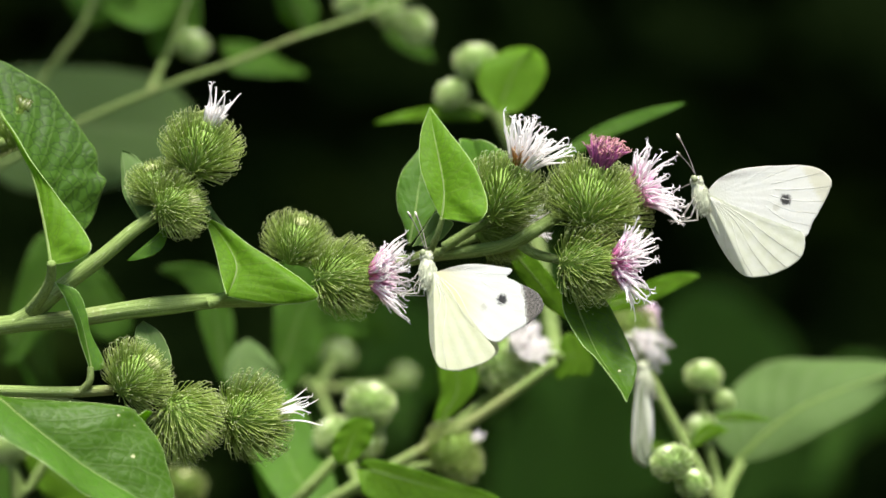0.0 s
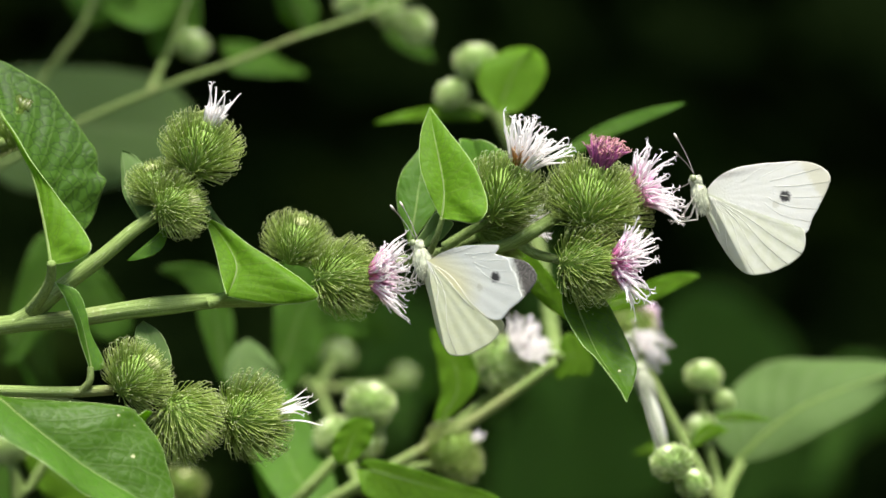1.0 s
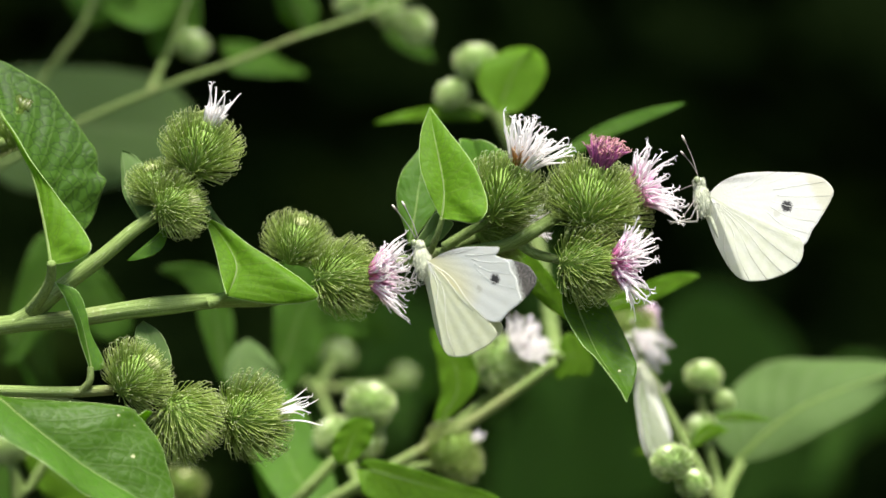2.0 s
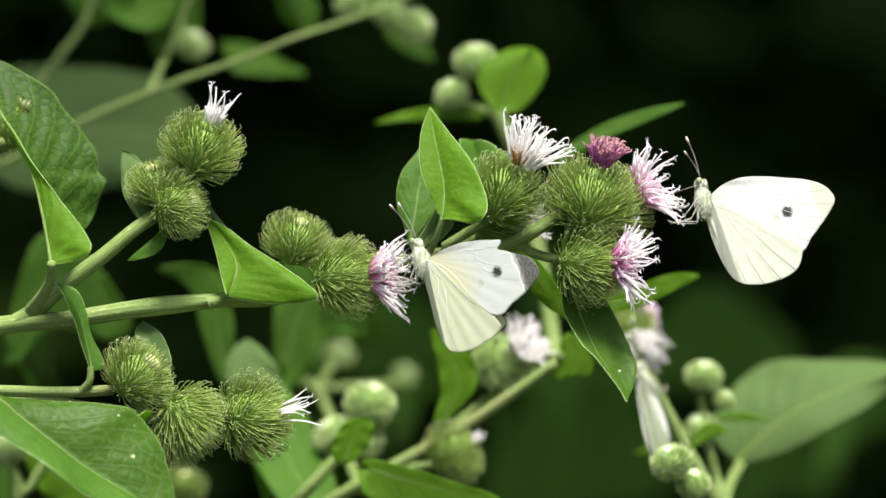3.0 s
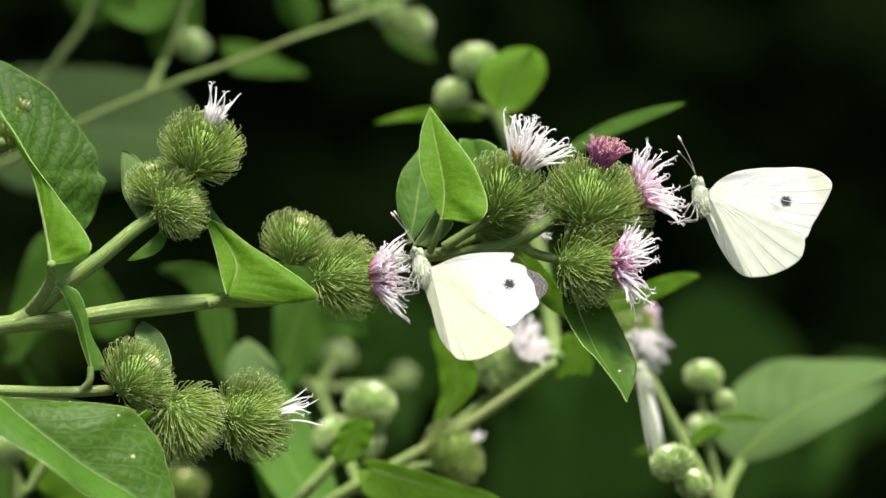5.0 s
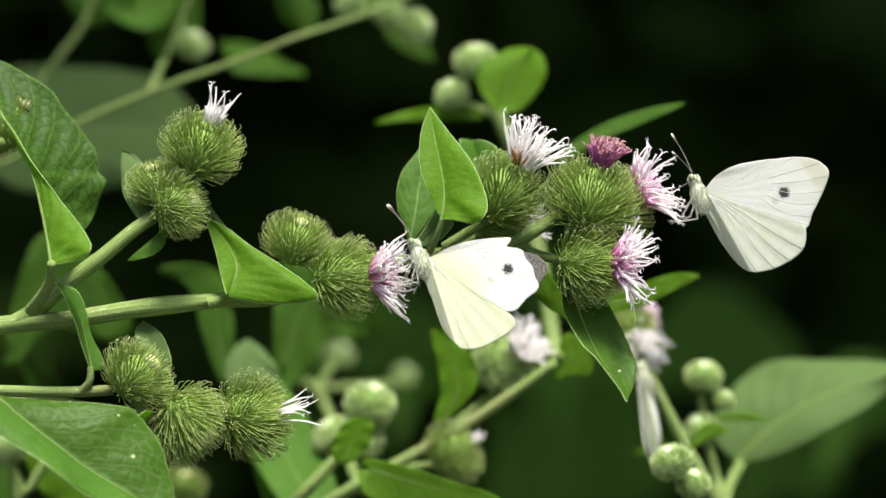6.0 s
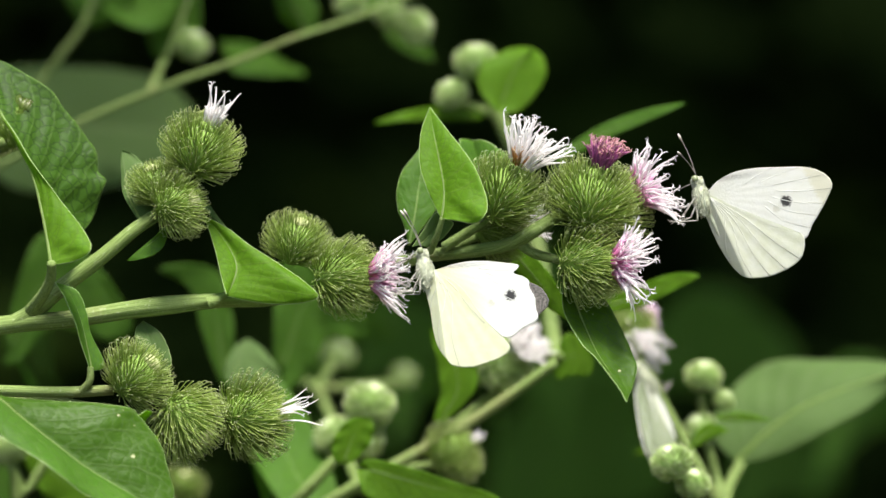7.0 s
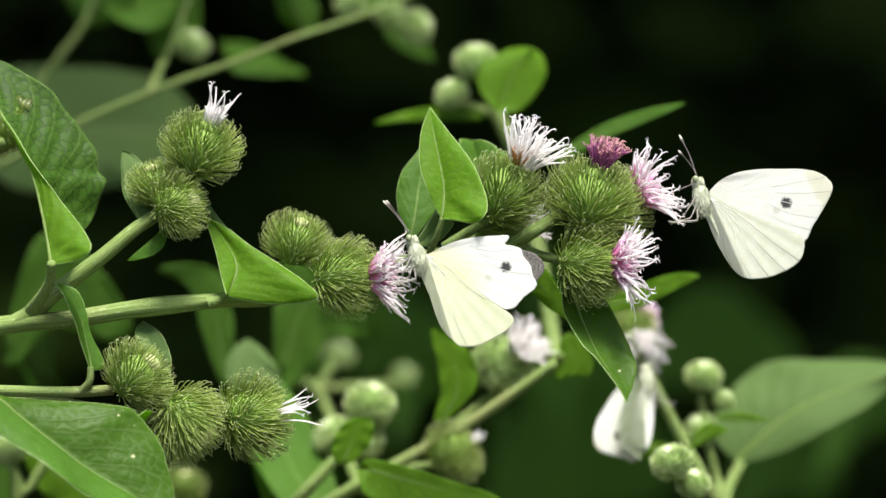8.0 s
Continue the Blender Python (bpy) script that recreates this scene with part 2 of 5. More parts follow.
VEIN_FAINT = along_material("wing_vein_faint", [(0.0, (0.76, 0.78, 0.72)), (0.7, (0.76, 0.78, 0.74)), (1.0, (0.66, 0.67, 0.60))], rough=0.7, thin=0.3, spread=0.04)
VEIN_TIP = along_material("wing_vein_dark_end", [(0.0, (0.77, 0.78, 0.73)), (0.62, (0.76, 0.77, 0.71)), (0.80, (0.50, 0.49, 0.40)), (1.0, (0.34, 0.33, 0.27))], rough=0.7, thin=0.3, spread=0.06)
FUR = along_material("body_fur", [(0.0, (0.50, 0.53, 0.40)), (1.0, (0.74, 0.76, 0.60))], thin=0.3, spread=0.2)
BODY = plain_material("body_skin", (0.47, 0.51, 0.36), (0.62, 0.65, 0.48), 1500.0, 0.7, 0.0002)
EYE_SKIN = plain_material("insect_eye", (0.16, 0.20, 0.10), (0.28, 0.32, 0.18), 3000.0, 0.25)
LIMB = plain_material("insect_limb", (0.34, 0.32, 0.28), (0.52, 0.50, 0.44), 2000.0, 0.6)
FEELER = along_material("feeler", [(0.0, (0.22, 0.20, 0.17)), (0.5, (0.15, 0.135, 0.115)), (0.86, (0.10, 0.085, 0.07)), (0.93, (0.42, 0.38, 0.32)), (1.0, (0.62, 0.58, 0.50))], rough=0.6, thin=0.0, spread=0.05)
FW = wing_material("forewing_scales", (0.78, 0.79, 0.75), (0.70, 0.71, 0.60), (0.66, 0.65, 0.48), 1.775, 0.6, spot=(1.48, -0.03, 0.105), faint=(1.30, -0.18, 0.07), costa_shade=(0.30, 0.18), warm_amount=0.25)
HW = wing_material("hindwing_cream", (0.70, 0.72, 0.62), (0.62, 0.65, 0.48), warm_amount=0.6)
HW_WARM = wing_material("hindwing_yellowish", (0.72, 0.75, 0.56), (0.66, 0.69, 0.44), warm_amount=0.5)
# rear butterfly's underside: dusty grey-green, with its shade darkened into the colour
UNDER_DUSTED_SHADE = wing_material("wing_underside_dusted_shade", (0.31, 0.36, 0.24), (0.25, 0.30, 0.17), warm_amount=0.7)
FW_NEAR = wing_material("forewing_flushed_yellow", (0.78, 0.80, 0.76), (0.70, 0.72, 0.64), spot=(1.52, -0.34, 0.098), faint=(1.18, -0.53, 0.06), flush=(0.05, 0.55), costa_shade=(0.06, 0.12), warm_amount=0.15)
FW_DUSK = wing_material("forewing_dusky_tip", (0.78, 0.80, 0.76), (0.68, 0.70, 0.63), (0.045, 0.041, 0.037), 1.63, 0.94, (0.95, 0.30, 1.2), spot=(1.52, -0.34, 0.098), warm_amount=0.15)
SOIL = plain_material("weedy_soil", (0.030, 0.042, 0.014), (0.055, 0.048, 0.028), 6.0, 0.95, 0.02)
BARK = plain_material("bark", (0.05, 0.04, 0.03), (0.11, 0.09, 0.07), 14.0, 0.95, 0.02)
# leaf tones set near black to stand in for deep wood shade
WOODS, tree, bsdf = nodes_of("woodland_leaf_shaded")
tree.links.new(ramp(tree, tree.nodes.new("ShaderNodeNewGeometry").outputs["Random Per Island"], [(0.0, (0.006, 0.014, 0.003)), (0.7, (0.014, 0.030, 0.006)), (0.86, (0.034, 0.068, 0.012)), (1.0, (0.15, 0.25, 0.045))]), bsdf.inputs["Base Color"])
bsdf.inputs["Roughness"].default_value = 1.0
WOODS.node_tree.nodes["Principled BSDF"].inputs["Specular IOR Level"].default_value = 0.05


# ---- builders ----
def part(name, verts, faces, material, parent=None, label="", uvs=None, slots=None, kind="", flat=0):
    """One mesh object from vertices and faces. uvs: one pair a vertex; slots: a material number a face; flat: how many of the last faces are flat."""
    me = bpy.data.meshes.new(name)
    me.from_pydata([tuple(v) for v in verts], [], faces)
    for m in material if isinstance(material, (list, tuple)) else [material]:
        me.materials.append(m)
    me.polygons.foreach_set("use_smooth", [True] * (len(me.polygons) - flat) + [False] * flat)
    if slots is not None:
        me.polygons.foreach_set("material_index", slots)
    if uvs is not None:
        layer = me.uv_layers.new(name="UVMap")
        idx = np.empty(len(me.loops), dtype=np.int32)
        me.loops.foreach_get("vertex_index", idx)
        layer.data.foreach_set("uv", np.asarray(uvs, dtype=np.float32)[idx].ravel())
    me.update()
    return placed(name, me, parent, label, kind)


def placed(name, me, parent=None, label="", kind="", m=None):
    ob = new(name, me)
    if parent is not None:
        ob.parent = parent
    if m is not None:
        ob.matrix_basis = m
    return tagged(ob, label=label, kind=kind)


def spline(points, n):
    """n points evenly along a smooth curve through the points."""
    p = [Vector(q) for q in points]
    p = [p[0] * 2 - p[1]] + p + [p[-1] * 2 - p[-2]]
    fine = []
    for i in range(1, len(p) - 2):
        a, b, c, d = p[i - 1:i + 3]
        for k in range(16):
            t = k / 16
            fine.append(0.5 * (2 * b + (c - a) * t + (2 * a - 5 * b + 4 * c - d) * t * t + (3 * b - a - 3 * c + d) * t ** 3))
    fine.append(p[-2])
    run = [0.0]
    for a, b in zip(fine, fine[1:]):
        run.append(run[-1] + (b - a).length)
    out, j = [], 0
    for k in range(n):
        want = run[-1] * k / (n - 1)
        while j < len(run) - 2 and run[j + 1] < want:
            j += 1
        f = (want - run[j]) / max(run[j + 1] - run[j], 1e-9)
        out.append(fine[j].lerp(fine[j + 1], min(max(f, 0), 1)))
    return out


class Pile:
    """Vertices, faces and UVs gathered for one mesh."""

    def __init__(self):
        self.v, self.f, self.uv, self.slot = [], [], [], []

    def tube(self, pts, radii, sides=8, slot=0, cap=True):
        at = len(self.v)
        n = len(pts)
        side = None
        for i, p in enumerate(pts):
            t = (pts[min(i + 1, n - 1)] - pts[max(i - 1, 0)]).normalized()
            if side is None:
                side = t.orthogonal().normalized()
            side = (side - t * side.dot(t)).normalized()
            up = t.cross(side)
            for k in range(sides):
                a = 2 * math.pi * k / sides
                self.v.append(p + (side * math.cos(a) + up * math.sin(a)) * radii[i])
                self.uv.append((i / (n - 1), k / sides))
        for i in range(n - 1):
            for k in range(sides):
                k2 = (k + 1) % sides
                self.f.append((at + i * sides + k, at + i * sides + k2, at + (i + 1) * sides + k2, at + (i + 1) * sides + k))
                self.slot.append(slot)
        if cap:
            self.f += [tuple(at + k for k in reversed(range(sides))), tuple(at + (n - 1) * sides + k for k in range(sides))]
            self.slot += [slot, slot]

    def ball(self, centre, size, rings=10, segs=16, slot=0, turn=None):
        at = len(self.v)
        for i in range(rings + 1):
            a = math.pi * i / rings
            for k in range(segs):
                b = 2 * math.pi * k / segs
                q = Vector((math.sin(a) * math.cos(b) * size[0], math.sin(a) * math.sin(b) * size[1], math.cos(a) * size[2]))
                if turn is not None:
                    q = turn @ q
                self.v.append(Vector(centre) + q)
                self.uv.append((i / rings, k / segs))
        for i in range(rings):
            for k in range(segs):
                k2 = (k + 1) % segs
                self.f.append((at + i * segs + k, at + (i + 1) * segs + k, at + (i + 1) * segs + k2, at + i * segs + k2))
                self.slot.append(slot)

    def build(self, name, material, parent=None, label="", kind=""):
        return part(name, self.v, self.f, material, parent, label, self.uv, self.slot, kind)


def stem(parent, points, r0, r1, label="", name="stem", knots=(), material=None):
    """A tapering, faintly ridged stem along a smooth curve. knots: (place along it, swelling)."""
    n = max(14, 8 * len(points))
    pts = spline(points, n)
    radii = []
    for i in range(n):
        t = i / (n - 1)
        r = r0 + (r1 - r0) * t
        for k, swell in knots:
            r *= 1 + swell * math.exp(-((t - k) * 22) ** 2)
        radii.append(r * (1 + 0.05 * noise.noise(pts[i] * 180)))
    pile = Pile()
    pile.tube(pts, radii, 14)
    for q in range(len(pile.v)):
        i, k = divmod(q, 14)
        pile.v[q] = pts[i] + (pile.v[q] - pts[i]) * (1.06 if k % 2 else 0.94)
    return pile.build(name, material or STEM, parent, label)


def leaf(parent, mid, wl, wr, dl, dr, material, a=0.42, b=0.85, lobe=0.10, curl=0.0, ruffle=0.25, label="", name="leaf", seed=0, al=None, bl=None, rib=0.00024):
    """A leaf blade: mid runs from its base to its tip; each half is wl or wr wide and spreads along dl or dr.
    a, b: how soon it widens and how slowly it narrows; curl: how far the margin bends over."""
    nu, nv = 34, 9
    m = spline(mid, nu)
    length = sum((q - p).length for p, q in zip(m, m[1:]))
    shapes = {-1: (al or a, bl or b), 1: (a, b)}
    rows = []
    for i in range(nu):
        t = i / (nu - 1)
        tan = (m[min(i + 1, nu - 1)] - m[max(i - 1, 0)]).normalized()
        row = []
        for sign, width, way in ((-1, wl, Vector(dl).normalized()), (1, wr, Vector(dr).normalized())):
            p, q = shapes[sign]
            top = (p / (p + q)) ** p * (q / (p + q)) ** q
            w = (max(t, 0.004) ** p) * ((1 - t) ** q) / top if 0 < i < nu - 1 else (0.10 if i == 0 else 0.0)
            nrm = tan.cross(way).normalized() * sign
            half = []
            for j in range(nv + 1):
                s = j / nv
                jag = 1 + 0.035 * noise.noise(Vector((t * 17, sign * 3.1, seed * 7.7))) * s + 0.018 * noise.noise(Vector((t * 46, sign * 5.1, seed * 2.7))) * s
                p = m[i] + way * (width * w * s * jag)
                back = max(0.0, 1 - t / 0.22) ** 2
                p -= tan * (lobe * length * back * s ** 0.7)
                wave = math.sin((t * 3.1 + s * 0.4) * 2 * math.pi + seed * 2.3 + sign) * s * s
                phase = (t - 0.34 * s ** 0.8) * 9
                puff = math.cos(2 * math.pi * phase) * 0.020 * min(1, 4 * s) * (1 - s * 0.5)
                bumpy = noise.noise(m[i] * 60 + way * s * 2 + Vector((seed, 0, 0)))
                lift = width * (ruffle * 0.22 * wave + ruffle * 0.22 * bumpy * s - puff * w + curl * s * s * w)
                half.append((p + nrm * lift, nrm, (t, 0.5 + sign * s / 2)))
            row.append(half)
        rows.append(row[0][:0:-1] + row[1])
    cols = 2 * nv + 1
    verts, uvs, faces = [], [], []
    for layer in (0.5, -0.5):
        for row in rows:
            for p, nrm, uv in row:
                verts.append(p + nrm * (0.00022 * layer))
                uvs.append(uv)
    off = nu * cols
    for i in range(nu - 1):
        for j in range(cols - 1):
            q = (i * cols + j, i * cols + j + 1, (i + 1) * cols + j + 1, (i + 1) * cols + j)
            faces.append(q)
            faces.append(tuple(off + k for k in reversed(q)))
    rim = [j for j in range(cols)] + [i * cols + cols - 1 for i in range(1, nu)] + [(nu - 1) * cols + j for j in range(cols - 2, -1, -1)] + [i * cols for i in range(nu - 2, 0, -1)]
    for p, q in zip(rim, rim[1:] + rim[:1]):
        faces.append((q, p, off + p, off + q))
    sheet = part(name, verts, faces, material, parent, label, uvs, flat=len(rim))
    if rib:
        ridge = Pile()
        ridge.tube(m, [rib * (1 - 0.86 * i / (nu - 1)) for i in range(nu)], 7)
        ridge.build("midrib", RIB, sheet, "pale green midrib")
    return sheet


def blade(parent, mid, left, right, material, label, ruffle=0.10, bow=0.06, rib=0.00030, rim=0.00008, hole=None, seed=0, name="leaf", turned=None):
    """A leaf whose two halves span from its midrib to a left and a right margin, each a smooth curve from base to tip.
    turned: the skin of the right half where it shows its other face, brightened for light coming through."""
    nu, nv = (120, 30) if hole else (60, 12)
    m = spline(mid, nu)
    edges = ((-1, spline(left, nu)), (1, spline(right, nu)))
    rows = []
    last = {-1: Vector((0, -1, 0)), 1: Vector((0, -1, 0))}
    for i in range(nu):
        t = i / (nu - 1)
        tan = (m[min(i + 1, nu - 1)] - m[max(i - 1, 0)]).normalized()
        halves = []
        for sign, edge in edges:
            span = edge[i] - m[i]
            nrm = tan.cross(span) * sign
            if nrm.length > 1e-9:
                last[sign] = nrm.normalized()
            nrm = last[sign]
            width = span.length
            half = []
            for j in range(nv + 1):
                s = j / nv
                jag = 1 + s * (0.016 * noise.noise(Vector((t * 13, sign * 3.1, seed * 7.7))) + 0.008 * noise.noise(Vector((t * 52, sign * 5.1, seed * 2.7))))
                wave = math.sin((t * 2.6 + s * 0.4) * 2 * math.pi + seed * 2.3 + sign) * s * s
                puff = math.cos(2 * math.pi * (t - 0.34 * s ** 0.8) * 9) * 0.16 * ruffle * min(1, 4 * s) * (1 - 0.6 * s)
                bumpy = noise.noise(m[i] * 70 + span * s * 50 + Vector((seed, 0, 0)))
                lift = width * (ruffle * (0.30 * wave + 0.30 * bumpy * s) + puff + bow * 4 * s * (1 - s))
                half.append((m[i] + span * (s * jag) - nrm * lift, nrm, (t, 0.5 + sign * s / 2)))
            halves.append(half)
        rows.append(halves[0][:0:-1] + halves[1])
    cols = 2 * nv + 1
    verts, uvs, faces, slots = [], [], [], []
    for layer in (0.5, -0.5):
        for row in rows:
            for p, nrm, uv in row:
                verts.append(p + nrm * (0.00022 * layer))
                uvs.append(uv)
    off = nu * cols
    for i in range(nu - 1):
        for j in range(cols - 1):
            q = (i * cols + j, i * cols + j + 1, (i + 1) * cols + j + 1, (i + 1) * cols + j)
            if hole and j < nv:
                c = verts[q[0]].lerp(verts[q[2]], 0.5)
                dx, dz = c.x - hole[0], c.z - hole[1]
                if math.hypot(dx, dz * 0.8) < hole[2] * (1 + 0.35 * math.sin(3 * math.atan2(dz, dx) + 1)):
                    continue
            faces.append(q)
            faces.append(tuple(off + k for k in reversed(q)))
            slots += [1, 1] if turned and j >= nv else [0, 0]
    border = [j for j in range(cols)] + [i * cols + cols - 1 for i in range(1, nu)] + [(nu - 1) * cols + j for j in range(cols - 2, -1, -1)] + [i * cols for i in range(nu - 2, 0, -1)]
    for p, q in zip(border, border[1:] + border[:1]):
        faces.append((q, p, off + p, off + q))
        slots.append(0)
    sheet = part(name, verts, faces, [material, turned or material], parent, label, uvs, slots, flat=len(border))
    if rib:
        ridge = Pile()
        ridge.tube(m, [rib * (1 - 0.80 * i / (nu - 1)) for i in range(nu)], 7)
        ridge.build("midrib", RIB, sheet, "pale green midrib")
    if rim:
        for k in (0, cols - 1):
            hem = Pile()
            hem.tube([verts[i * cols + k].lerp(verts[off + i * cols + k], 0.5) for i in range(nu)], [rim] * nu, 5)
            hem.build("margin", RIM, sheet, "thin pale leaf margin")
    return sheet


def hooks_mesh(name, seed, count, reach, sweep, material, thick, low=-0.97):
    """The hooked bracts of a bur one unit in radius, its top along +z: straight bristles in spiral rows, each with a small crook at its end,
    spreading at the stalk and lying ever closer along the bur towards its top."""
    rnd = random.Random(seed)
    pile = Pile()
    golden = math.pi * (3 - math.sqrt(5))
    up = Vector((0, 0, 1))
    for k in range(count):
        zc = 0.985 + (low - 0.985) * (k + 0.5) / count
        a = golden * k + rnd.uniform(-0.05, 0.05)
        r = math.sqrt(1 - zc * zc)
        n = Vector((r * math.cos(a), r * math.sin(a), zc))
        ahead = (up - n * zc).normalized()
        side = n.cross(ahead)
        span = reach * (0.92 - 0.34 * max(0.0, zc) - 0.55 * max(0.0, zc - 0.6) + rnd.uniform(-0.16, 0.12))
        lean = sweep * (0.06 + 0.47 * (zc + 1)) + 1.3 * max(0.0, zc - 0.5)
        way = (Vector((n.x, n.y, 0)).normalized() * (1 - 1.3 * max(0.0, zc - 0.45)) + up * (lean + rnd.uniform(-0.16, 0.16)) + side * rnd.uniform(-0.16, 0.16)).normalized()
        p0 = Vector((n.x * 0.62, n.y * 0.62, n.z * 0.68 - 0.08))
        way2 = (way + ahead * rnd.uniform(0.02, 0.16)).normalized()
        p1 = p0 + way * span * 0.5
        p2 = p1 + way2 * span * 0.40
        crook = (ahead * rnd.uniform(0.2, 1.0) - n * 0.25 + side * rnd.uniform(-0.8, 0.8)).normalized()
        p3 = p2 + (way2 + crook * 0.7).normalized() * span * 0.08
        p4 = p3 + (crook - way2 * 0.35).normalized() * span * 0.10
        w = thick * rnd.uniform(0.8, 1.2)
        pile.tube([p0, p1, p2, p3, p4], [w * 2.2, w * 1.35, w * 0.9, w * 0.75, w * 0.4], 4, cap=False)
    me = pile.build(name, material)
    data = me.data
    bpy.data.objects.remove(me)
    return data


def core_mesh(name, skin, top_material):
    pile = Pile()
    pile.ball((0, 0, -0.08), (0.66, 0.66, 0.72), 14, 20)
    pile.ball((0, 0, 0.54), (0.34, 0.34, 0.22), 8, 14, slot=1)
    ob = pile.build(name, [skin, top_material])
    data = ob.data
    bpy.data.objects.remove(ob)
    return data


HOOKS = [hooks_mesh("bract_coat", 3 + k, 580, 0.80, 1.45, HOOK, 0.0094) for k in range(4)]
BUD_HOOKS = [hooks_mesh("bud_coat", 33 + k, 280, 0.50, 0.9, BUD_HOOK, 0.032) for k in range(2)]
CORES = {False: core_mesh("bur_core", CORE, CAP), True: core_mesh("bur_core_open", CORE, CORE)}
BUD_HEAD = core_mesh("bud_head", BUD_CORE, BUD)


def tuft(parent, seed, count, length, spread, material, base=0.75, width=0.022, wild=0.3, label="", start=0.22, lean=(0.0, 0.0)):
    """Florets that rise from the top of a bur: each a thin tube that flares and splits at its end."""
    rnd = random.Random(seed)
    pile = Pile()
    for k in range(count):
        a, q = rnd.uniform(0, 2 * math.pi), math.sqrt(rnd.random())
        out = Vector((math.cos(a), math.sin(a), 0))
        p0 = out * (start * q) + Vector((lean[0] * 0.3, lean[1] * 0.3, base))
        way = (Vector((lean[0], lean[1], 1)) + out * (spread * q) + Vector((rnd.uniform(-1, 1), rnd.uniform(-1, 1), 0)) * 0.12).normalized()
        far = length * rnd.uniform(0.62, 1.1)
        kink = Vector((rnd.uniform(-1, 1), rnd.uniform(-1, 1), rnd.uniform(-0.6, 0.3))) * wild
        p1 = p0 + way * far * 0.4
        p2 = p1 + (way + kink * 0.35 + out * spread * q * 0.25).normalized() * far * 0.32
        p3 = p2 + (way + kink * 0.9 + out * spread * q * 0.3).normalized() * far * 0.28
        pts = spline([p0, p1, p2, p3], 8)
        w = width * rnd.uniform(0.75, 1.2)
        pile.tube(pts, [w * (0.7, 0.85, 1.0, 1.15, 1.25, 1.05, 0.8, 0.6)[i] for i in range(8)], 5)
        for fork in range(2):
            side = Vector((rnd.uniform(-1, 1), rnd.uniform(-1, 1), rnd.uniform(-0.8, 0.4))).normalized()
            e1 = p3 + (way + side * 0.7).normalized() * far * 0.07
            e2 = e1 + (way * 0.3 + side).normalized() * far * 0.06
            pile.tube([p3 - way * 0.01, e1, e2], [w * 0.55, w * 0.5, w * 0.25], 4, cap=False)
            at = len(pile.uv) - 12
            for i in range(at, len(pile.uv)):
                pile.uv[i] = (1.0, 0.0)
    return pile.build("floret_tuft", material, parent, label, "stuff")


def bur(parent, centre, radius, axis, variant=0, bud=False, flower=None, stretch=1.0, spin=0.0, label=""):
    """A burdock bur: a round core set all over with hooked bracts, its top along axis; flower: the florets' arguments."""
    radius *= 0.9 if bud else 1.0
    turn = Vector(axis).normalized().to_track_quat("Z", "Y").to_matrix().to_4x4()
    m = Matrix.Translation(centre) @ turn @ Matrix.Rotation(spin, 4, "Z") @ Matrix.Diagonal((radius, radius, radius * stretch, 1))
    head = placed("bur", BUD_HEAD if bud else CORES[flower is not None], parent, label or ("closed green bur bud" if bud else "hooked green bur"), m=m)
    placed("bract_coat", (BUD_HOOKS if bud else HOOKS)[variant % (2 if bud else 4)], head, "hooked yellow-green bracts", "stuff")
    for bunch in flower if isinstance(flower, list) else [flower] if flower else []:
        tuft(head, **bunch)
    return head


def empty(name, at, label, category, group=""):
    ob = new(name)
    ob.empty_display_size = 0.02
    ob.location = at
    return tagged(ob, label, category, group)


def plant(label):
    """A burdock plant's Empty at the world's origin of its parts."""
    return empty("burdock_plant", (0, 0, 0), label, "plant", "burdock plants")


# ---- butterflies: built side on, wing roots at the origin, head up, back towards +x ----
U = 0.00010725


def wing_outline(points, n=132):
    p = [Vector((x, 0, z)) * U for x, z in points]
    out = spline(p + [p[0]], n)[:-1]
    # small chips in the outer margin
    return [q * (1 + 0.007 * noise.noise(q * 2600) * min(1, (q.length / (80 * U)) ** 2)) for q in out]


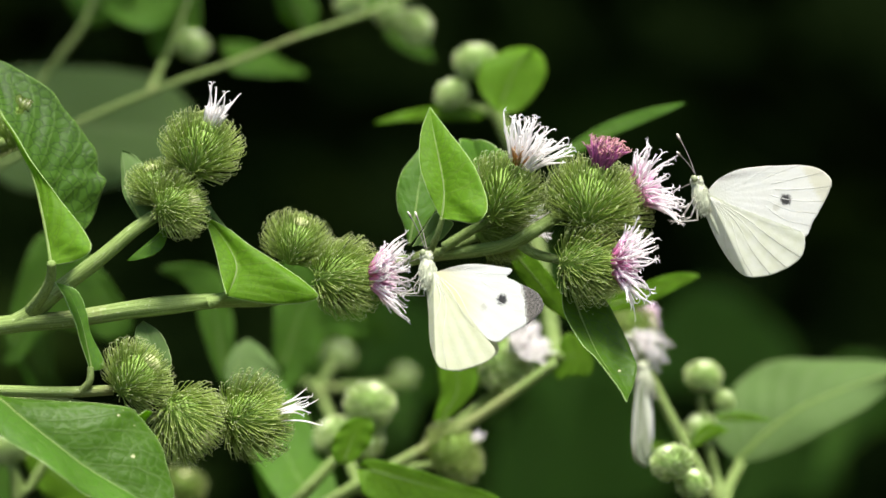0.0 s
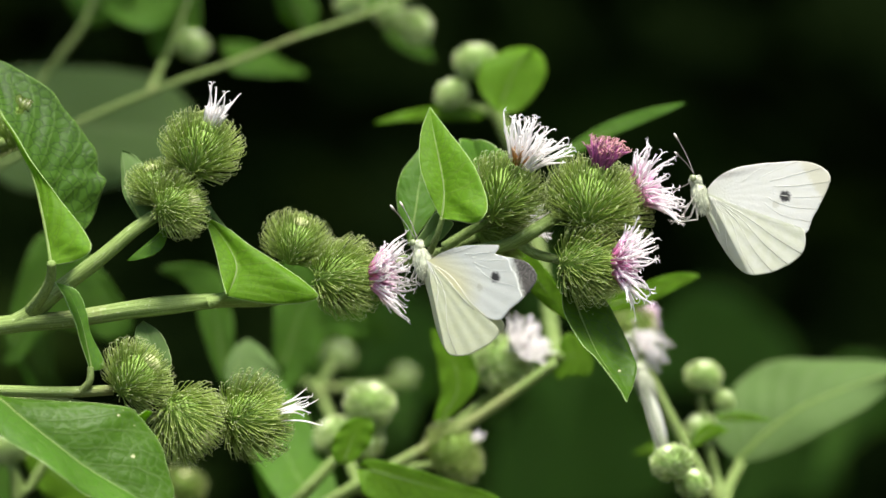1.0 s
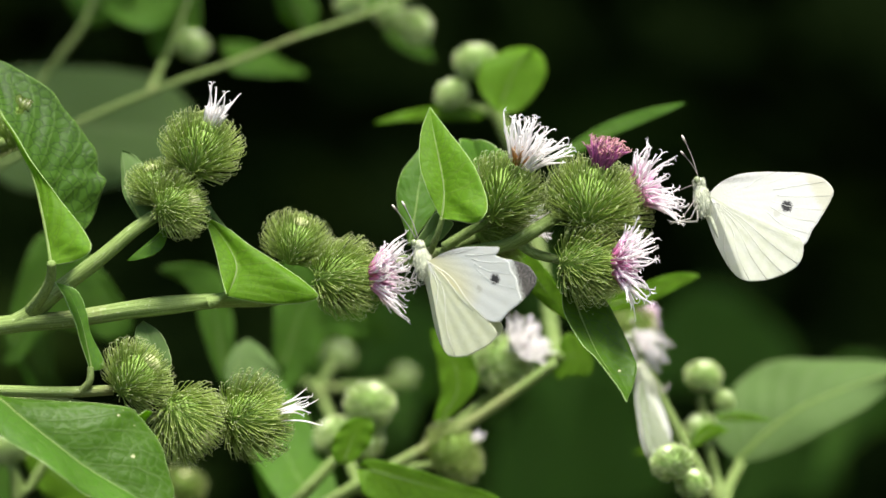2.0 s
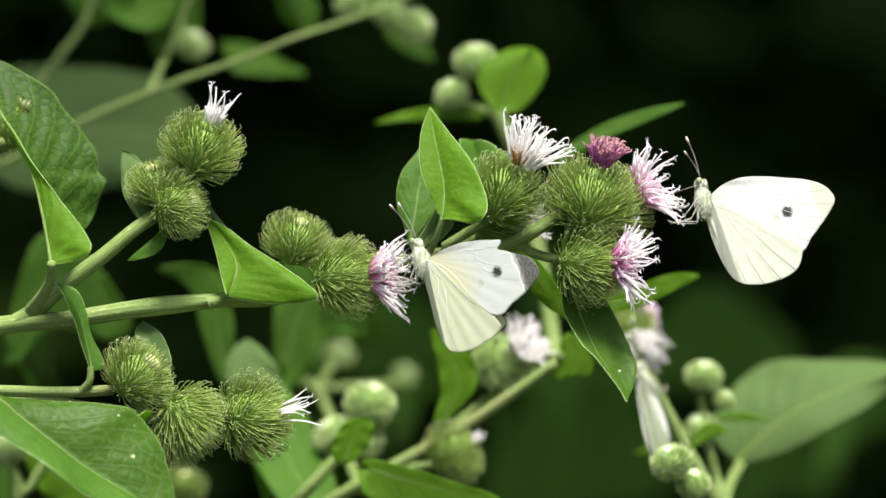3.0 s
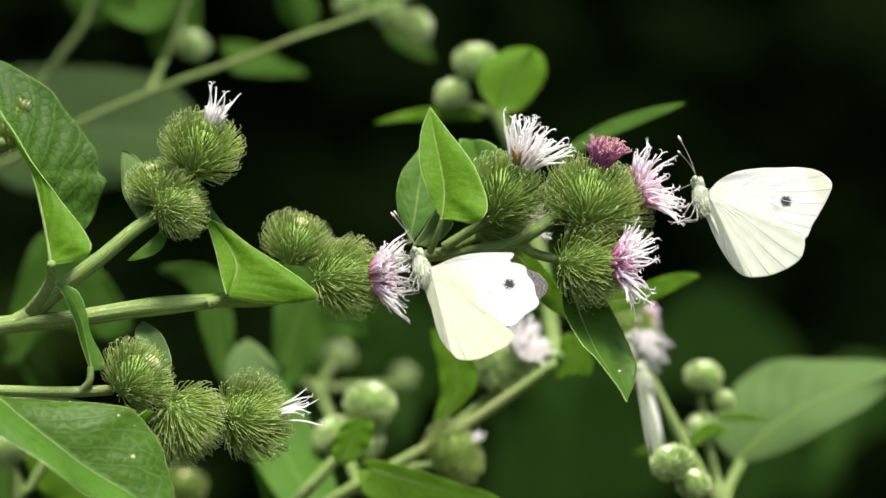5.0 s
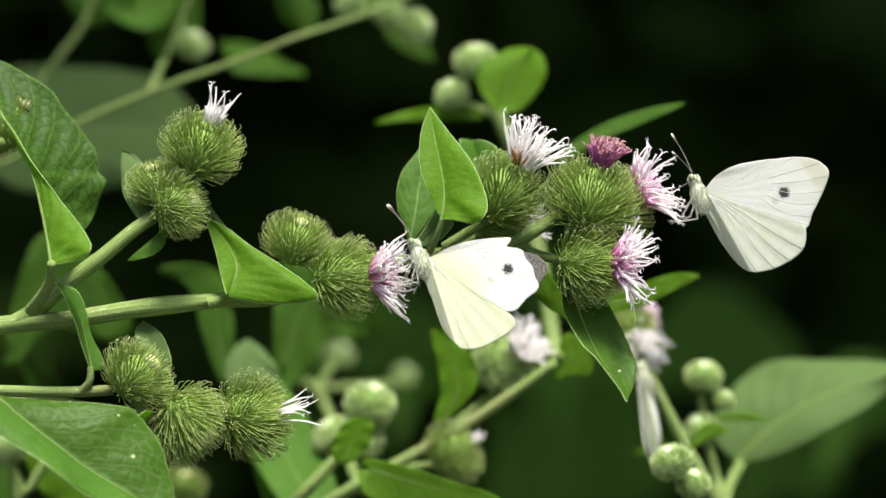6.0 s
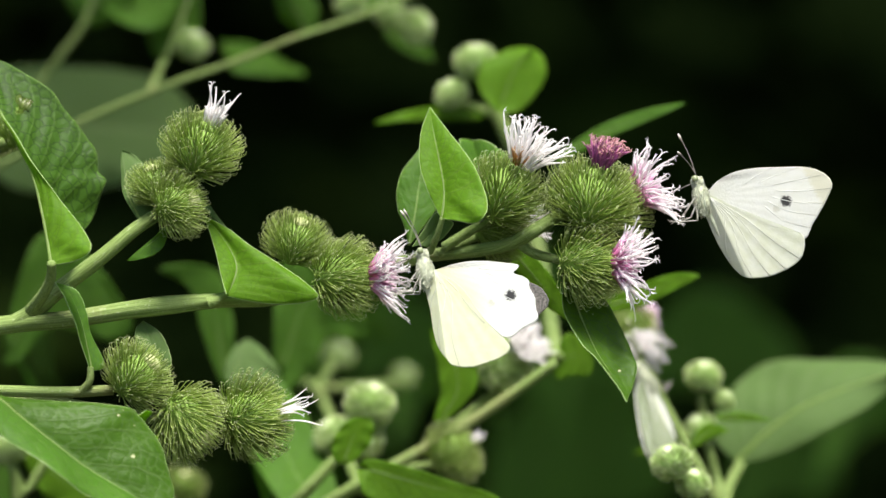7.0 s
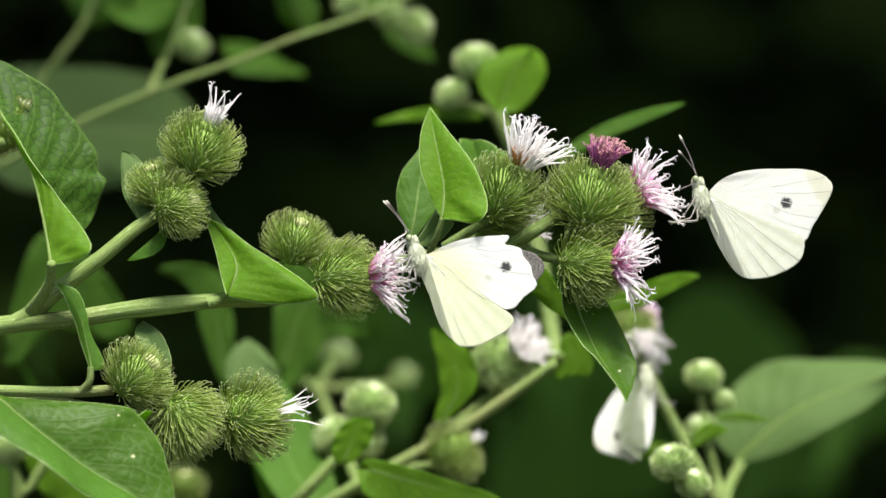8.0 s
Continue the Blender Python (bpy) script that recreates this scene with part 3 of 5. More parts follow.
def wing(name, points, material, parent, y, veins, cup, label="", crease=None, ink=None):
    """A wing as a thin domed sheet with raised veins that fan out from its root, pleated between them.
    crease: the angle past which the inner margin folds in towards the body."""
    edge = wing_outline(points)
    n = len(edge)
    steps = [q / 14 for q in range(14)] + [0.985, 1.0]
    rings = len(steps) - 1
    root = Vector((4 * U, 0, -2 * U))
    verts, uvs, faces, slots = [], [], [], []

    def on(p, away):
        r = (p - root).length
        ang = math.atan2(p.z - root.z, p.x - root.x)
        dome = cup * (1 - math.exp(-r * 90)) + (0.0016 if crease else 0.0007) * r * math.sin(ang * 38)
        if crease:
            turned = r * math.sin(min(1.2, max(0.0, radians(crease) - ang)))
            dome -= math.copysign(0.75 * max(0.0, turned), cup)
        return Vector((p.x, y + dome + away, p.z))

    for away in (-0.00004, 0.00004):
        for f in steps:
            for p in edge:
                w = root.lerp(p, f)
                verts.append(on(w, away))
                uvs.append((w.x * 100, w.z * 100))
    layer = (rings + 1) * n
    for q in range(rings):
        for k in range(n):
            k2 = (k + 1) % n
            f = (q * n + k, q * n + k2, (q + 1) * n + k2, (q + 1) * n + k)
            faces.append(f)
            faces.append(tuple(layer + i for i in reversed(f)))
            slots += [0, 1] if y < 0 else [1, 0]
    for k in range(n):
        k2 = (k + 1) % n
        faces.append((rings * n + k, rings * n + k2, layer + rings * n + k2, layer + rings * n + k))
        slots.append(0)
    ob = part(name, verts, faces, material, parent, label, uvs, slots, flat=n)
    for ang, start in veins:
        way = Vector((math.cos(radians(ang)), 0, math.sin(radians(ang))))
        best = max(edge, key=lambda p: (p - root).normalized().dot(way))
        lead = Vector((math.cos(radians(start)), 0, math.sin(radians(start))))
        size = (best - root).length
        pts = spline([root, root + lead * size * 0.35, root.lerp(best, 0.70), root.lerp(best, 0.995)], 14)
        if not crease:
            pts = spline(pts[7:], 14)
        rib = Pile()
        rib.tube([on(p, -0.00003 if y < 0 else 0.00003) for p in pts], [(0.00008 if crease else 0.00006) * (1 - 0.3 * i / 13) for i in range(14)], 5)
        rib.build("vein", ink or VEIN, ob)
    return ob


def butterfly(label, at, fore, hind, far_fore, far_hind, fore_mat, hind_mat, far_mat, upper=None, ink=None, shift=(0, 0), feel=((-58, 76), (-56, 108)), flat=1.0, crease=-63):
    """shift: where the wing roots lie from the thing's own origin, in the side view."""
    ob = empty("butterfly", at, label, "butterfly", "cabbage white butterflies")
    sx, sz = shift[0] * U, shift[1] * U
    off = Vector((sx, 0, sz))
    f_veins = [(3 * k - 14 + 4 * k, 8 + 1.2 * k) for k in range(7)]
    h_veins = [(-98 + 9.5 * k, -74 + 6.5 * k) for k in range(8)]
    parts = {}
    for key, pts, mat, y, veins, cup in (("near_fore", fore, fore_mat, -0.0006, f_veins, -0.0009), ("near_hind", hind, hind_mat, -0.0011, h_veins, -0.0013),
                                         ("far_fore", far_fore, far_mat, 0.0006, f_veins, 0.0009), ("far_hind", [(0.93 * p, 0.93 * q) for p, q in far_hind], hind_mat, 0.0011, h_veins, 0.0013)):
        w = wing("forewing" if "fore" in key else "hindwing", pts, [mat, upper or mat], ob, y * flat, veins, cup * flat,
                 "white forewing with a black spot" if "fore" in key else "pale yellow-white hindwing", None if "fore" in key else crease, ink if "fore" in key else None)
        w.location = off
        parts[key] = w
    pile = Pile()
    axis = Vector((-0.30, 0, 0.95)).normalized()
    tilt = axis.to_track_quat("Z", "Y").to_matrix()
    pile.ball((-10 * U, 0, -6 * U), (15 * U, 15 * U, 30 * U), 12, 14, 0, tilt)
    pile.ball((24 * U, 0, -62 * U), (8 * U, 8 * U, 52 * U), 14, 14, 0, Vector((-0.48, 0, 0.88)).to_track_quat("Z", "Y").to_matrix())
    pile.ball((-18 * U, 0, 25 * U), (9 * U, 10 * U, 9 * U), 10, 12, 0, tilt)
    body = pile.build("body", BODY, ob, "grey-white furry body")
    body.location = off
    rnd = random.Random(5)
    fur = Pile()
    for k in range(1000):
        ang, t = rnd.uniform(0, 2 * math.pi), rnd.uniform(-0.9, 1.35)
        c = Vector((-10, 0, -6)) + axis * (30 * t)
        rad = 15 * math.sqrt(max(0.05, 1 - t * t)) if t < 0.7 else 9
        out = (tilt @ Vector((math.cos(ang), math.sin(ang), 0)))
        p = (c + out * rad) * U
        tip = p + (out * rnd.uniform(1.5, 4) + axis * rnd.uniform(-9, -1) + Vector((0, rnd.uniform(-2, 2), 0))) * U
        fur.tube([p, p.lerp(tip, 0.5), tip], [0.55 * U, 0.4 * U, 0.15 * U], 3, cap=False)
    coat = fur.build("fur", FUR, body, "fine grey-white hairs", "stuff")
    for side in (-1, 1):
        eye = Pile()
        eye.ball((-24 * U, side * 8 * U, 29 * U), (6 * U, 5 * U, 6.5 * U), 8, 12)
        e = eye.build("eye", EYE_SKIN, body, "greenish rounded eye")
        whip = Pile()
        b = Vector((-22, side * 4, 36)) * U
        fx, fz = feel[0 if side < 0 else 1]
        tip = Vector((fx, side * 22, fz)) * U
        pts = spline([b, b.lerp(tip, 0.5) + Vector((3 * U, 0, 0)), tip], 16)
        whip.tube(pts, [0.75 * U] * 12 + [1.3 * U, 2.0 * U, 2.3 * U, 1.2 * U], 6)
        fl = whip.build("antenna", FEELER, ob, "thin antenna with a pale clubbed tip")
        fl.location = off
        for k in range(3):
            leg = Pile()
            hip = Vector((-18, side * 9, 4 - 14 * k)) * U
            knee = Vector((-16 - 12 * (2 - k), side * 15, -34 - 5 * k)) * U
            shin = Vector((-44 - 5 * side - 3 * k, side * (10 + 5 * k), -44 - 2 * k)) * U
            foot = shin + Vector((-13, side * 1, -9 + 6 * k)) * U
            leg.tube(spline([hip, knee], 5), [0.9 * U] * 5, 6)
            leg.tube(spline([knee, shin], 5), [0.75 * U] * 5, 6)
            leg.tube(spline([shin, shin.lerp(foot, 0.5), foot], 6), [0.6 * U] * 6, 5)
            lo = leg.build("leg", LIMB, ob, "thin jointed pale leg")
            lo.location = off
    tongue = Pile()
    tongue.tube(spline([Vector((-26, 0, 22)) * U, Vector((-46, 0, 12)) * U, Vector((-66, 0, 2)) * U], 10), [0.8 * U] * 10, 5)
    tg = tongue.build("proboscis", FEELER, ob, "thin uncoiled proboscis")
    tg.location = off
    return ob, parts


# ---- ground and the dark wood behind ----
def ground():
    n = 40
    verts, faces = [], []
    for i in range(n + 1):
        for j in range(n + 1):
            x, y = (i / n * 2 - 1), (j / n * 2 - 1)
            x, y = 60 * x * abs(x) + 2 * x, 60 * y * abs(y) + 2 * y
            verts.append((x, y, -0.02 + 0.03 * noise.noise(Vector((x, y, 0)) * 1.3)))
    for i in range(n):
        for j in range(n):
            q = i * (n + 1) + j
            faces.append((q, q + n + 1, q + n + 2, q + 1))
    tagged(part("ground", verts, faces, SOIL), "dark bare soil under the plants", "ground", kind="structure")


def leaf_pile(count, place, rnd, low=0.07, high=0.16):
    """Many small pointed leaves, each bent along its midrib, at the places that place() gives."""
    verts, faces = [], []
    for k in range(count):
        p = Vector(place(k))
        size = rnd.uniform(low, high)
        e = Euler((rnd.uniform(-1.0, 1.0), rnd.uniform(-1.0, 1.0), rnd.uniform(0, 6.28))).to_matrix()
        at = len(verts)
        for u, v, w in ((0, -1, 0), (0.45, -0.2, 0.1), (0.3, 0.5, 0.05), (0, 1, -0.15), (-0.3, 0.5, 0.05), (-0.45, -0.2, 0.1)):
            verts.append(p + e @ Vector((u, v, w)) * size)
        faces += [(at, at + 1, at + 2, at + 3), (at, at + 3, at + 4, at + 5)]
    return verts, faces


def shade_tree(foot, limbs, seed, count, label, edge=0.30):
    """An unseen tree added to throw shade: leaning trunk, limbs that reach forward, and leaves set all along them."""
    rnd = random.Random(seed)
    tree = empty("tree", foot, label, "tree", "trees of the wood edge")
    base = Vector(foot)
    top = Vector((rnd.uniform(-0.3, 0.3), -0.2, 3.4))
    pile = Pile()
    trunk = spline([Vector((0, 0, -0.1)), top * 0.5 + Vector((0.1, 0.1, 0)), top], 14)
    pile.tube(trunk, [0.13 * (1.25 - 0.85 * i / 13) for i in range(14)], 12)
    pile.build("trunk", BARK, tree, "grey-brown trunk")
    spots = []
    for lx, ly, lz, root in limbs:
        start = trunk[int(root * 13)]
        end = Vector((lx, ly, lz)) - base
        path = spline([start, start.lerp(end, 0.5) + Vector((0, 0, 0.22)), end], 16)
        arm = Pile()
        arm.tube(path, [0.05 * (1 - 0.85 * i / 15) for i in range(16)], 8)
        arm.build("limb", BARK, tree, "bare-barked limb")
        spots += path[4:]

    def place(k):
        # leaves kept only where their shade falls behind the front plants, nearer at left
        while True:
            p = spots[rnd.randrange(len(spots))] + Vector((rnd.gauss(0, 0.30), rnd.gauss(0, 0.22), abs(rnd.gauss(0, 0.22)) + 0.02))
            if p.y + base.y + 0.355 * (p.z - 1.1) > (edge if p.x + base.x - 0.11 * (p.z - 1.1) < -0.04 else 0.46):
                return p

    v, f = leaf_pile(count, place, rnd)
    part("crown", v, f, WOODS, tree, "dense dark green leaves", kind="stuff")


def woodland():
    """The shaded edge of a wood: a bank of undergrowth, and unseen trees added to shade it and the plants behind."""
    rnd = random.Random(11)
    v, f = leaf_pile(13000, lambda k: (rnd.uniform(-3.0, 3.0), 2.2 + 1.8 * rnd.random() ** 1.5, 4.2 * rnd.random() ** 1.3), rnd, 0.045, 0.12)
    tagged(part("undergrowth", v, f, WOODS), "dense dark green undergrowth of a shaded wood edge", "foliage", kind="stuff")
    shade_tree((0.6, 2.9, 0.0), [(-0.5, 0.62, 1.72, 0.5), (0.1, 0.55, 1.74, 0.45), (0.7, 0.62, 1.72, 0.5), (0.4, 1.2, 2.3, 0.7), (-0.3, 1.4, 2.4, 0.8), (1.2, 1.2, 2.2, 0.7), (0.0, 1.7, 2.9, 0.9), (0.8, 1.7, 2.9, 0.9), (0.5, 2.2, 3.6, 0.9)], 21, 8200, "unseen leafy tree added to shade the wood")
    shade_tree((-1.7, 2.7, 0.0), [(-0.42, 0.24, 1.56, 0.45), (-0.26, 0.20, 1.54, 0.45), (-0.14, 0.22, 1.56, 0.45), (-1.1, 0.6, 1.75, 0.5), (-0.8, 1.1, 2.2, 0.7), (-1.8, 1.2, 2.3, 0.7), (-1.5, 2.2, 3.6, 0.9)], 22, 6800, "unseen low-limbed tree added to shade the left background", 0.175)
    shade_tree((2.4, 3.1, 0.0), [(1.3, 0.75, 1.8, 0.5), (2.0, 0.9, 1.9, 0.5), (1.6, 1.5, 2.4, 0.7), (2.6, 1.6, 2.6, 0.8), (2.3, 2.4, 3.7, 0.9)], 23, 7000, "unseen leafy tree added to shade the wood")
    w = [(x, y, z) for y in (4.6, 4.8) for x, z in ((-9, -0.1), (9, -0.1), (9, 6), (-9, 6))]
    bd = tagged(part("backdrop", w, [(0, 1, 2, 3), (5, 4, 7, 6), (3, 2, 6, 7), (0, 4, 5, 1), (1, 5, 6, 2), (4, 0, 3, 7)], WOODS), "dark green wall standing for the shaded depth of wood", "backdrop", kind="structure")
    bd.data.polygons.foreach_set("use_smooth", [False] * 6)


ground()
woodland()

# ---- the plant in front: stalk, two boughs, leaves and burs ----
front = plant("green burdock with hooked burs and pink florets")
stem(front, [(-0.155, 0.01, -0.02), (-0.150, 0.01, 0.45), (-0.145, 0.006, 0.95), (-0.150, 0.004, 1.30)], 0.007, 0.004, name="stalk", label="thick ridged green stalk")
stem(front, [(-0.146, 0.005, 1.035), (-0.1058, 0.0020, 1.0816), (-0.0841, 0.0000, 1.0854), (-0.0712, 0.0000, 1.0866), (-0.0573, 0.0000, 1.0887), (-0.0424, 0.0020, 1.0902), (-0.0328, 0.0060, 1.0904), (-0.0200, 0.0120, 1.0927)], 0.0024, 0.0012, knots=((0.42, 0.25), (0.76, 0.2)), name="bough")
stem(front, [(-0.0202, 0.0120, 1.0926), (-0.0102, 0.0110, 1.0968), (-0.0026, 0.0101, 1.0987), (0.0071, 0.0057, 1.0998), (0.0130, 0.0010, 1.1011), (0.0172, -0.0029, 1.1035), (0.0219, 0.0009, 1.1064), (0.0271, 0.0040, 1.1089)], 0.0012, 0.0013, name="bough")
stem(front, [(-0.0819, 0.0000, 1.0856), (-0.0776, 0.0000, 1.0883), (-0.0723, 0.0000, 1.0928), (-0.0648, 0.0000, 1.0985), (-0.0584, 0.0010, 1.1039), (-0.0538, 0.0040, 1.1071)], 0.0017, 0.0012, name="side_stem")
stem(front, [(-0.0538, 0.0040, 1.1071), (-0.0501, 0.0060, 1.1120), (-0.0474, 0.0060, 1.1163)], 0.0012, 0.0009, name="side_stem")
stem(front, [(-0.147, 0.0, 1.03), (-0.0999, -0.0020, 1.0734), (-0.0837, -0.0040, 1.0732), (-0.0708, -0.0050, 1.0730), (-0.0623, -0.0040, 1.0734)], 0.0013, 0.0010, name="bough")
stem(front, [(-0.148, 0.004, 1.02), (-0.1005, 0.0030, 1.0727), (-0.0843, 0.0020, 1.0713), (-0.0734, 0.0000, 1.0707), (-0.0625, -0.0020, 1.0689), (-0.0528, -0.0020, 1.0678)], 0.0013, 0.0012, name="bough")
stem(front, [(-0.0528, -0.0020, 1.0678), (-0.0457, 0.0040, 1.0672), (-0.0392, 0.0040, 1.0683)], 0.0011, 0.0009, name="side_stem")
stem(front, [(0.0001, 0.0070, 1.1003), (0.0061, 0.0060, 1.1039), (0.0125, 0.0060, 1.1066)], 0.0010, 0.0008, name="side_stem")
stem(front, [(-0.0010, 0.0080, 1.0990), (0.0050, 0.0100, 1.1018), (0.0105, 0.0120, 1.1039)], 0.0009, 0.0008, name="side_stem")
stem(front, [(0.0140, 0.0000, 1.1014), (0.0178, 0.0003, 1.0990), (0.0232, 0.0007, 1.0977), (0.0253, 0.0010, 1.0969)], 0.0010, 0.0008, name="side_stem")

# petioles and leaves
stem(front, [(-0.0777, -0.0040, 1.0884), (-0.0749, -0.0090, 1.0916), (-0.0733, -0.0120, 1.0948), (-0.0730, -0.0145, 1.0974)], 0.0013, 0.0008, name="petiole")
# front fold in YOUNG: light coming through it painted as a brighter skin
blade(front, [(-0.0731, -0.0140, 1.0972), (-0.0740, -0.0109, 1.1012), (-0.0755, -0.0079, 1.1075), (-0.0775, -0.0048, 1.1140), (-0.0810, -0.0012, 1.1205), (-0.0850, 0.0034, 1.1273), (-0.0914, 0.0080, 1.1369)],
      [(-0.0731, -0.0130, 1.0970), (-0.0704, -0.0065, 1.1003), (-0.0680, 0.0001, 1.1036), (-0.0664, 0.0043, 1.1068), (-0.0654, 0.0049, 1.1107), (-0.0648, 0.0056, 1.1129), (-0.0663, 0.0063, 1.1147), (-0.0663, 0.0070, 1.1183), (-0.0686, 0.0076, 1.1223), (-0.0725, 0.0083, 1.1272), (-0.0758, 0.0090, 1.1310), (-0.0808, 0.0097, 1.1338), (-0.0852, 0.0103, 1.1362), (-0.0918, 0.0110, 1.1376)],
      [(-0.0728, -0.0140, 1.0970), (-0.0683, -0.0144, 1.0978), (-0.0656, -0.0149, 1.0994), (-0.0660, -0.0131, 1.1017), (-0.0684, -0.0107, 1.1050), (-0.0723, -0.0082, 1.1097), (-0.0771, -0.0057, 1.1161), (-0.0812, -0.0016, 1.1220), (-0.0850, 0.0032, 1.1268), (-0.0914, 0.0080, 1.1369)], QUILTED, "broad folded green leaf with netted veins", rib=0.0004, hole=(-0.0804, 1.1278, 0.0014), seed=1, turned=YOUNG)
stem(front, [(-0.0446, -0.0010, 1.0897), (-0.0422, -0.0010, 1.0905), (-0.0408, 0.0000, 1.0921)], 0.0012, 0.0004, name="petiole")
blade(front, [(-0.0408, -0.0040, 1.0914), (-0.0394, -0.0026, 1.0945), (-0.0392, -0.0012, 1.0971), (-0.0407, 0.0002, 1.1004), (-0.0436, 0.0016, 1.1044), (-0.0473, 0.0030, 1.1073)],
      [(-0.0408, -0.0060, 1.0915), (-0.0416, -0.0042, 1.0937), (-0.0426, -0.0024, 1.0978), (-0.0437, -0.0006, 1.1015), (-0.0450, 0.0012, 1.1049), (-0.0473, 0.0030, 1.1073)],
      [(-0.0407, -0.0040, 1.0911), (-0.0356, -0.0046, 1.0901), (-0.0290, -0.0053, 1.0897), (-0.0236, -0.0059, 1.0908), (-0.0260, -0.0045, 1.0937), (-0.0314, -0.0026, 1.0974), (-0.0369, -0.0007, 1.1009), (-0.0412, 0.0011, 1.1041), (-0.0473, 0.0030, 1.1073)], YOUNG, "bright green triangular leaf", ruffle=0.06, seed=2)
blade(front, [(-0.0473, 0.0060, 1.1072), (-0.0458, 0.0060, 1.1081), (-0.0441, 0.0060, 1.1066), (-0.0417, 0.0060, 1.1040)],
      [(-0.0476, 0.0090, 1.1074), (-0.0464, 0.0090, 1.1097), (-0.0443, 0.0090, 1.1075), (-0.0419, 0.0090, 1.1041)],
      [(-0.0472, 0.0050, 1.1071), (-0.0455, 0.0050, 1.1072), (-0.0438, 0.0050, 1.1059), (-0.0417, 0.0050, 1.1039)], PALE, "upturned pale tip of a leaf", rib=0, rim=0, seed=2)
leaf(front, [(-0.0574, 0.0020, 1.1053), (-0.0603, 0.0060, 1.1104), (-0.0611, 0.0080, 1.1153), (-0.0617, 0.0100, 1.1188)], 0.00086, 0.00558, (-0.9, 0.3, 0), (1.0, 0.1, 0.15), PALE, a=0.4, b=0.6, label="small pale downy leaf", seed=3)
leaf(front, [(-0.0528, 0.0000, 1.1040), (-0.0552, -0.0020, 1.1012), (-0.0598, -0.0020, 1.0978)], 0.00172, 0.00236, (0.5, 0.1, 0.8), (0.55, -0.3, -0.8), MATURE, a=0.5, b=0.9, lobe=0, label="small green leaf", seed=4)
blade(front, [(-0.0662, -0.0060, 1.0772), (-0.0673, -0.0053, 1.0820), (-0.0687, -0.0045, 1.0873), (-0.0707, -0.0037, 1.0916), (-0.0733, -0.0030, 1.0937)],
      [(-0.0665, -0.0060, 1.0772), (-0.0679, -0.0075, 1.0818), (-0.0695, -0.0090, 1.0874), (-0.0714, -0.0060, 1.0911), (-0.0733, -0.0030, 1.0937)],
      [(-0.0658, -0.0060, 1.0771), (-0.0641, -0.0053, 1.0775), (-0.0641, -0.0047, 1.0792), (-0.0665, -0.0040, 1.0839), (-0.0674, -0.0037, 1.0881), (-0.0692, -0.0033, 1.0921), (-0.0733, -0.0030, 1.0937)], MATURE, "narrow folded green leaf", ruffle=0.06, seed=5)
stem(front, [(-0.0664, -0.0060, 1.0778), (-0.0666, -0.0060, 1.0751), (-0.0686, -0.0050, 1.0728)], 0.0006, 0.0008, name="petiole")
blade(front, [(-0.0532, -0.0020, 1.0759), (-0.0549, -0.0010, 1.0806), (-0.0571, 0.0020, 1.0863)],
      [(-0.0538, -0.0020, 1.0759), (-0.0578, -0.0010, 1.0812), (-0.0583, 0.0005, 1.0847), (-0.0571, 0.0020, 1.0863)],
      [(-0.0526, -0.0020, 1.0759), (-0.0515, -0.0015, 1.0790), (-0.0536, 0.0005, 1.0839), (-0.0571, 0.0020, 1.0863)], PALE, "small pale downy leaf", ruffle=0.08, rib=0.0002, seed=6)
blade(front, [(-0.0891, -0.0220, 1.0767), (-0.0818, -0.0220, 1.0722), (-0.0785, -0.0220, 1.0694), (-0.0721, -0.0220, 1.0643), (-0.0656, -0.0220, 1.0594), (-0.0569, -0.0220, 1.0542), (-0.0515, -0.0220, 1.0506)],
      [(-0.0893, -0.0200, 1.0769), (-0.0821, -0.0185, 1.0727), (-0.0720, -0.0170, 1.0718), (-0.0602, -0.0155, 1.0707), (-0.0560, -0.0140, 1.0681), (-0.0524, -0.0158, 1.0632), (-0.0506, -0.0175, 1.0573), (-0.0499, -0.0193, 1.0538), (-0.0516, -0.0210, 1.0505)],
      [(-0.0886, -0.0260, 1.0742), (-0.0811, -0.0280, 1.0662), (-0.0756, -0.0300, 1.0626), (-0.0700, -0.0320, 1.0589), (-0.0642, -0.0293, 1.0545), (-0.0574, -0.0267, 1.0519), (-0.0514, -0.0240, 1.0507)], SPOTTED, "broad folded leaf with small pale bite marks", ruffle=0.06, rib=0.0004, seed=7, turned=MATURE)
stem(front, [(-0.146, 0.0, 1.02), (-0.1045, -0.0080, 1.0810), (-0.0923, -0.0120, 1.0737)], 0.0015, 0.0011, name="petiole")
blade(front, [(-0.0549, -0.0130, 1.0697), (-0.0566, -0.0130, 1.0679), (-0.0560, -0.0130, 1.0658), (-0.0533, -0.0130, 1.0644)],
      [(-0.0553, -0.0140, 1.0699), (-0.0573, -0.0140, 1.0683), (-0.0568, -0.0140, 1.0655), (-0.0532, -0.0140, 1.0644)],
      [(-0.0544, -0.0120, 1.0695), (-0.0557, -0.0120, 1.0676), (-0.0551, -0.0120, 1.0661), (-0.0532, -0.0120, 1.0646)], YOUNG, "small curled green leaf", rib=0, rim=0.00006, seed=8)
stem(front, [(-0.0024, -0.0010, 1.0995), (-0.0010, -0.0060, 1.1027), (-0.0001, -0.0075, 1.1058)], 0.0007, 0.0005, name="petiole", label="thin young petiole")
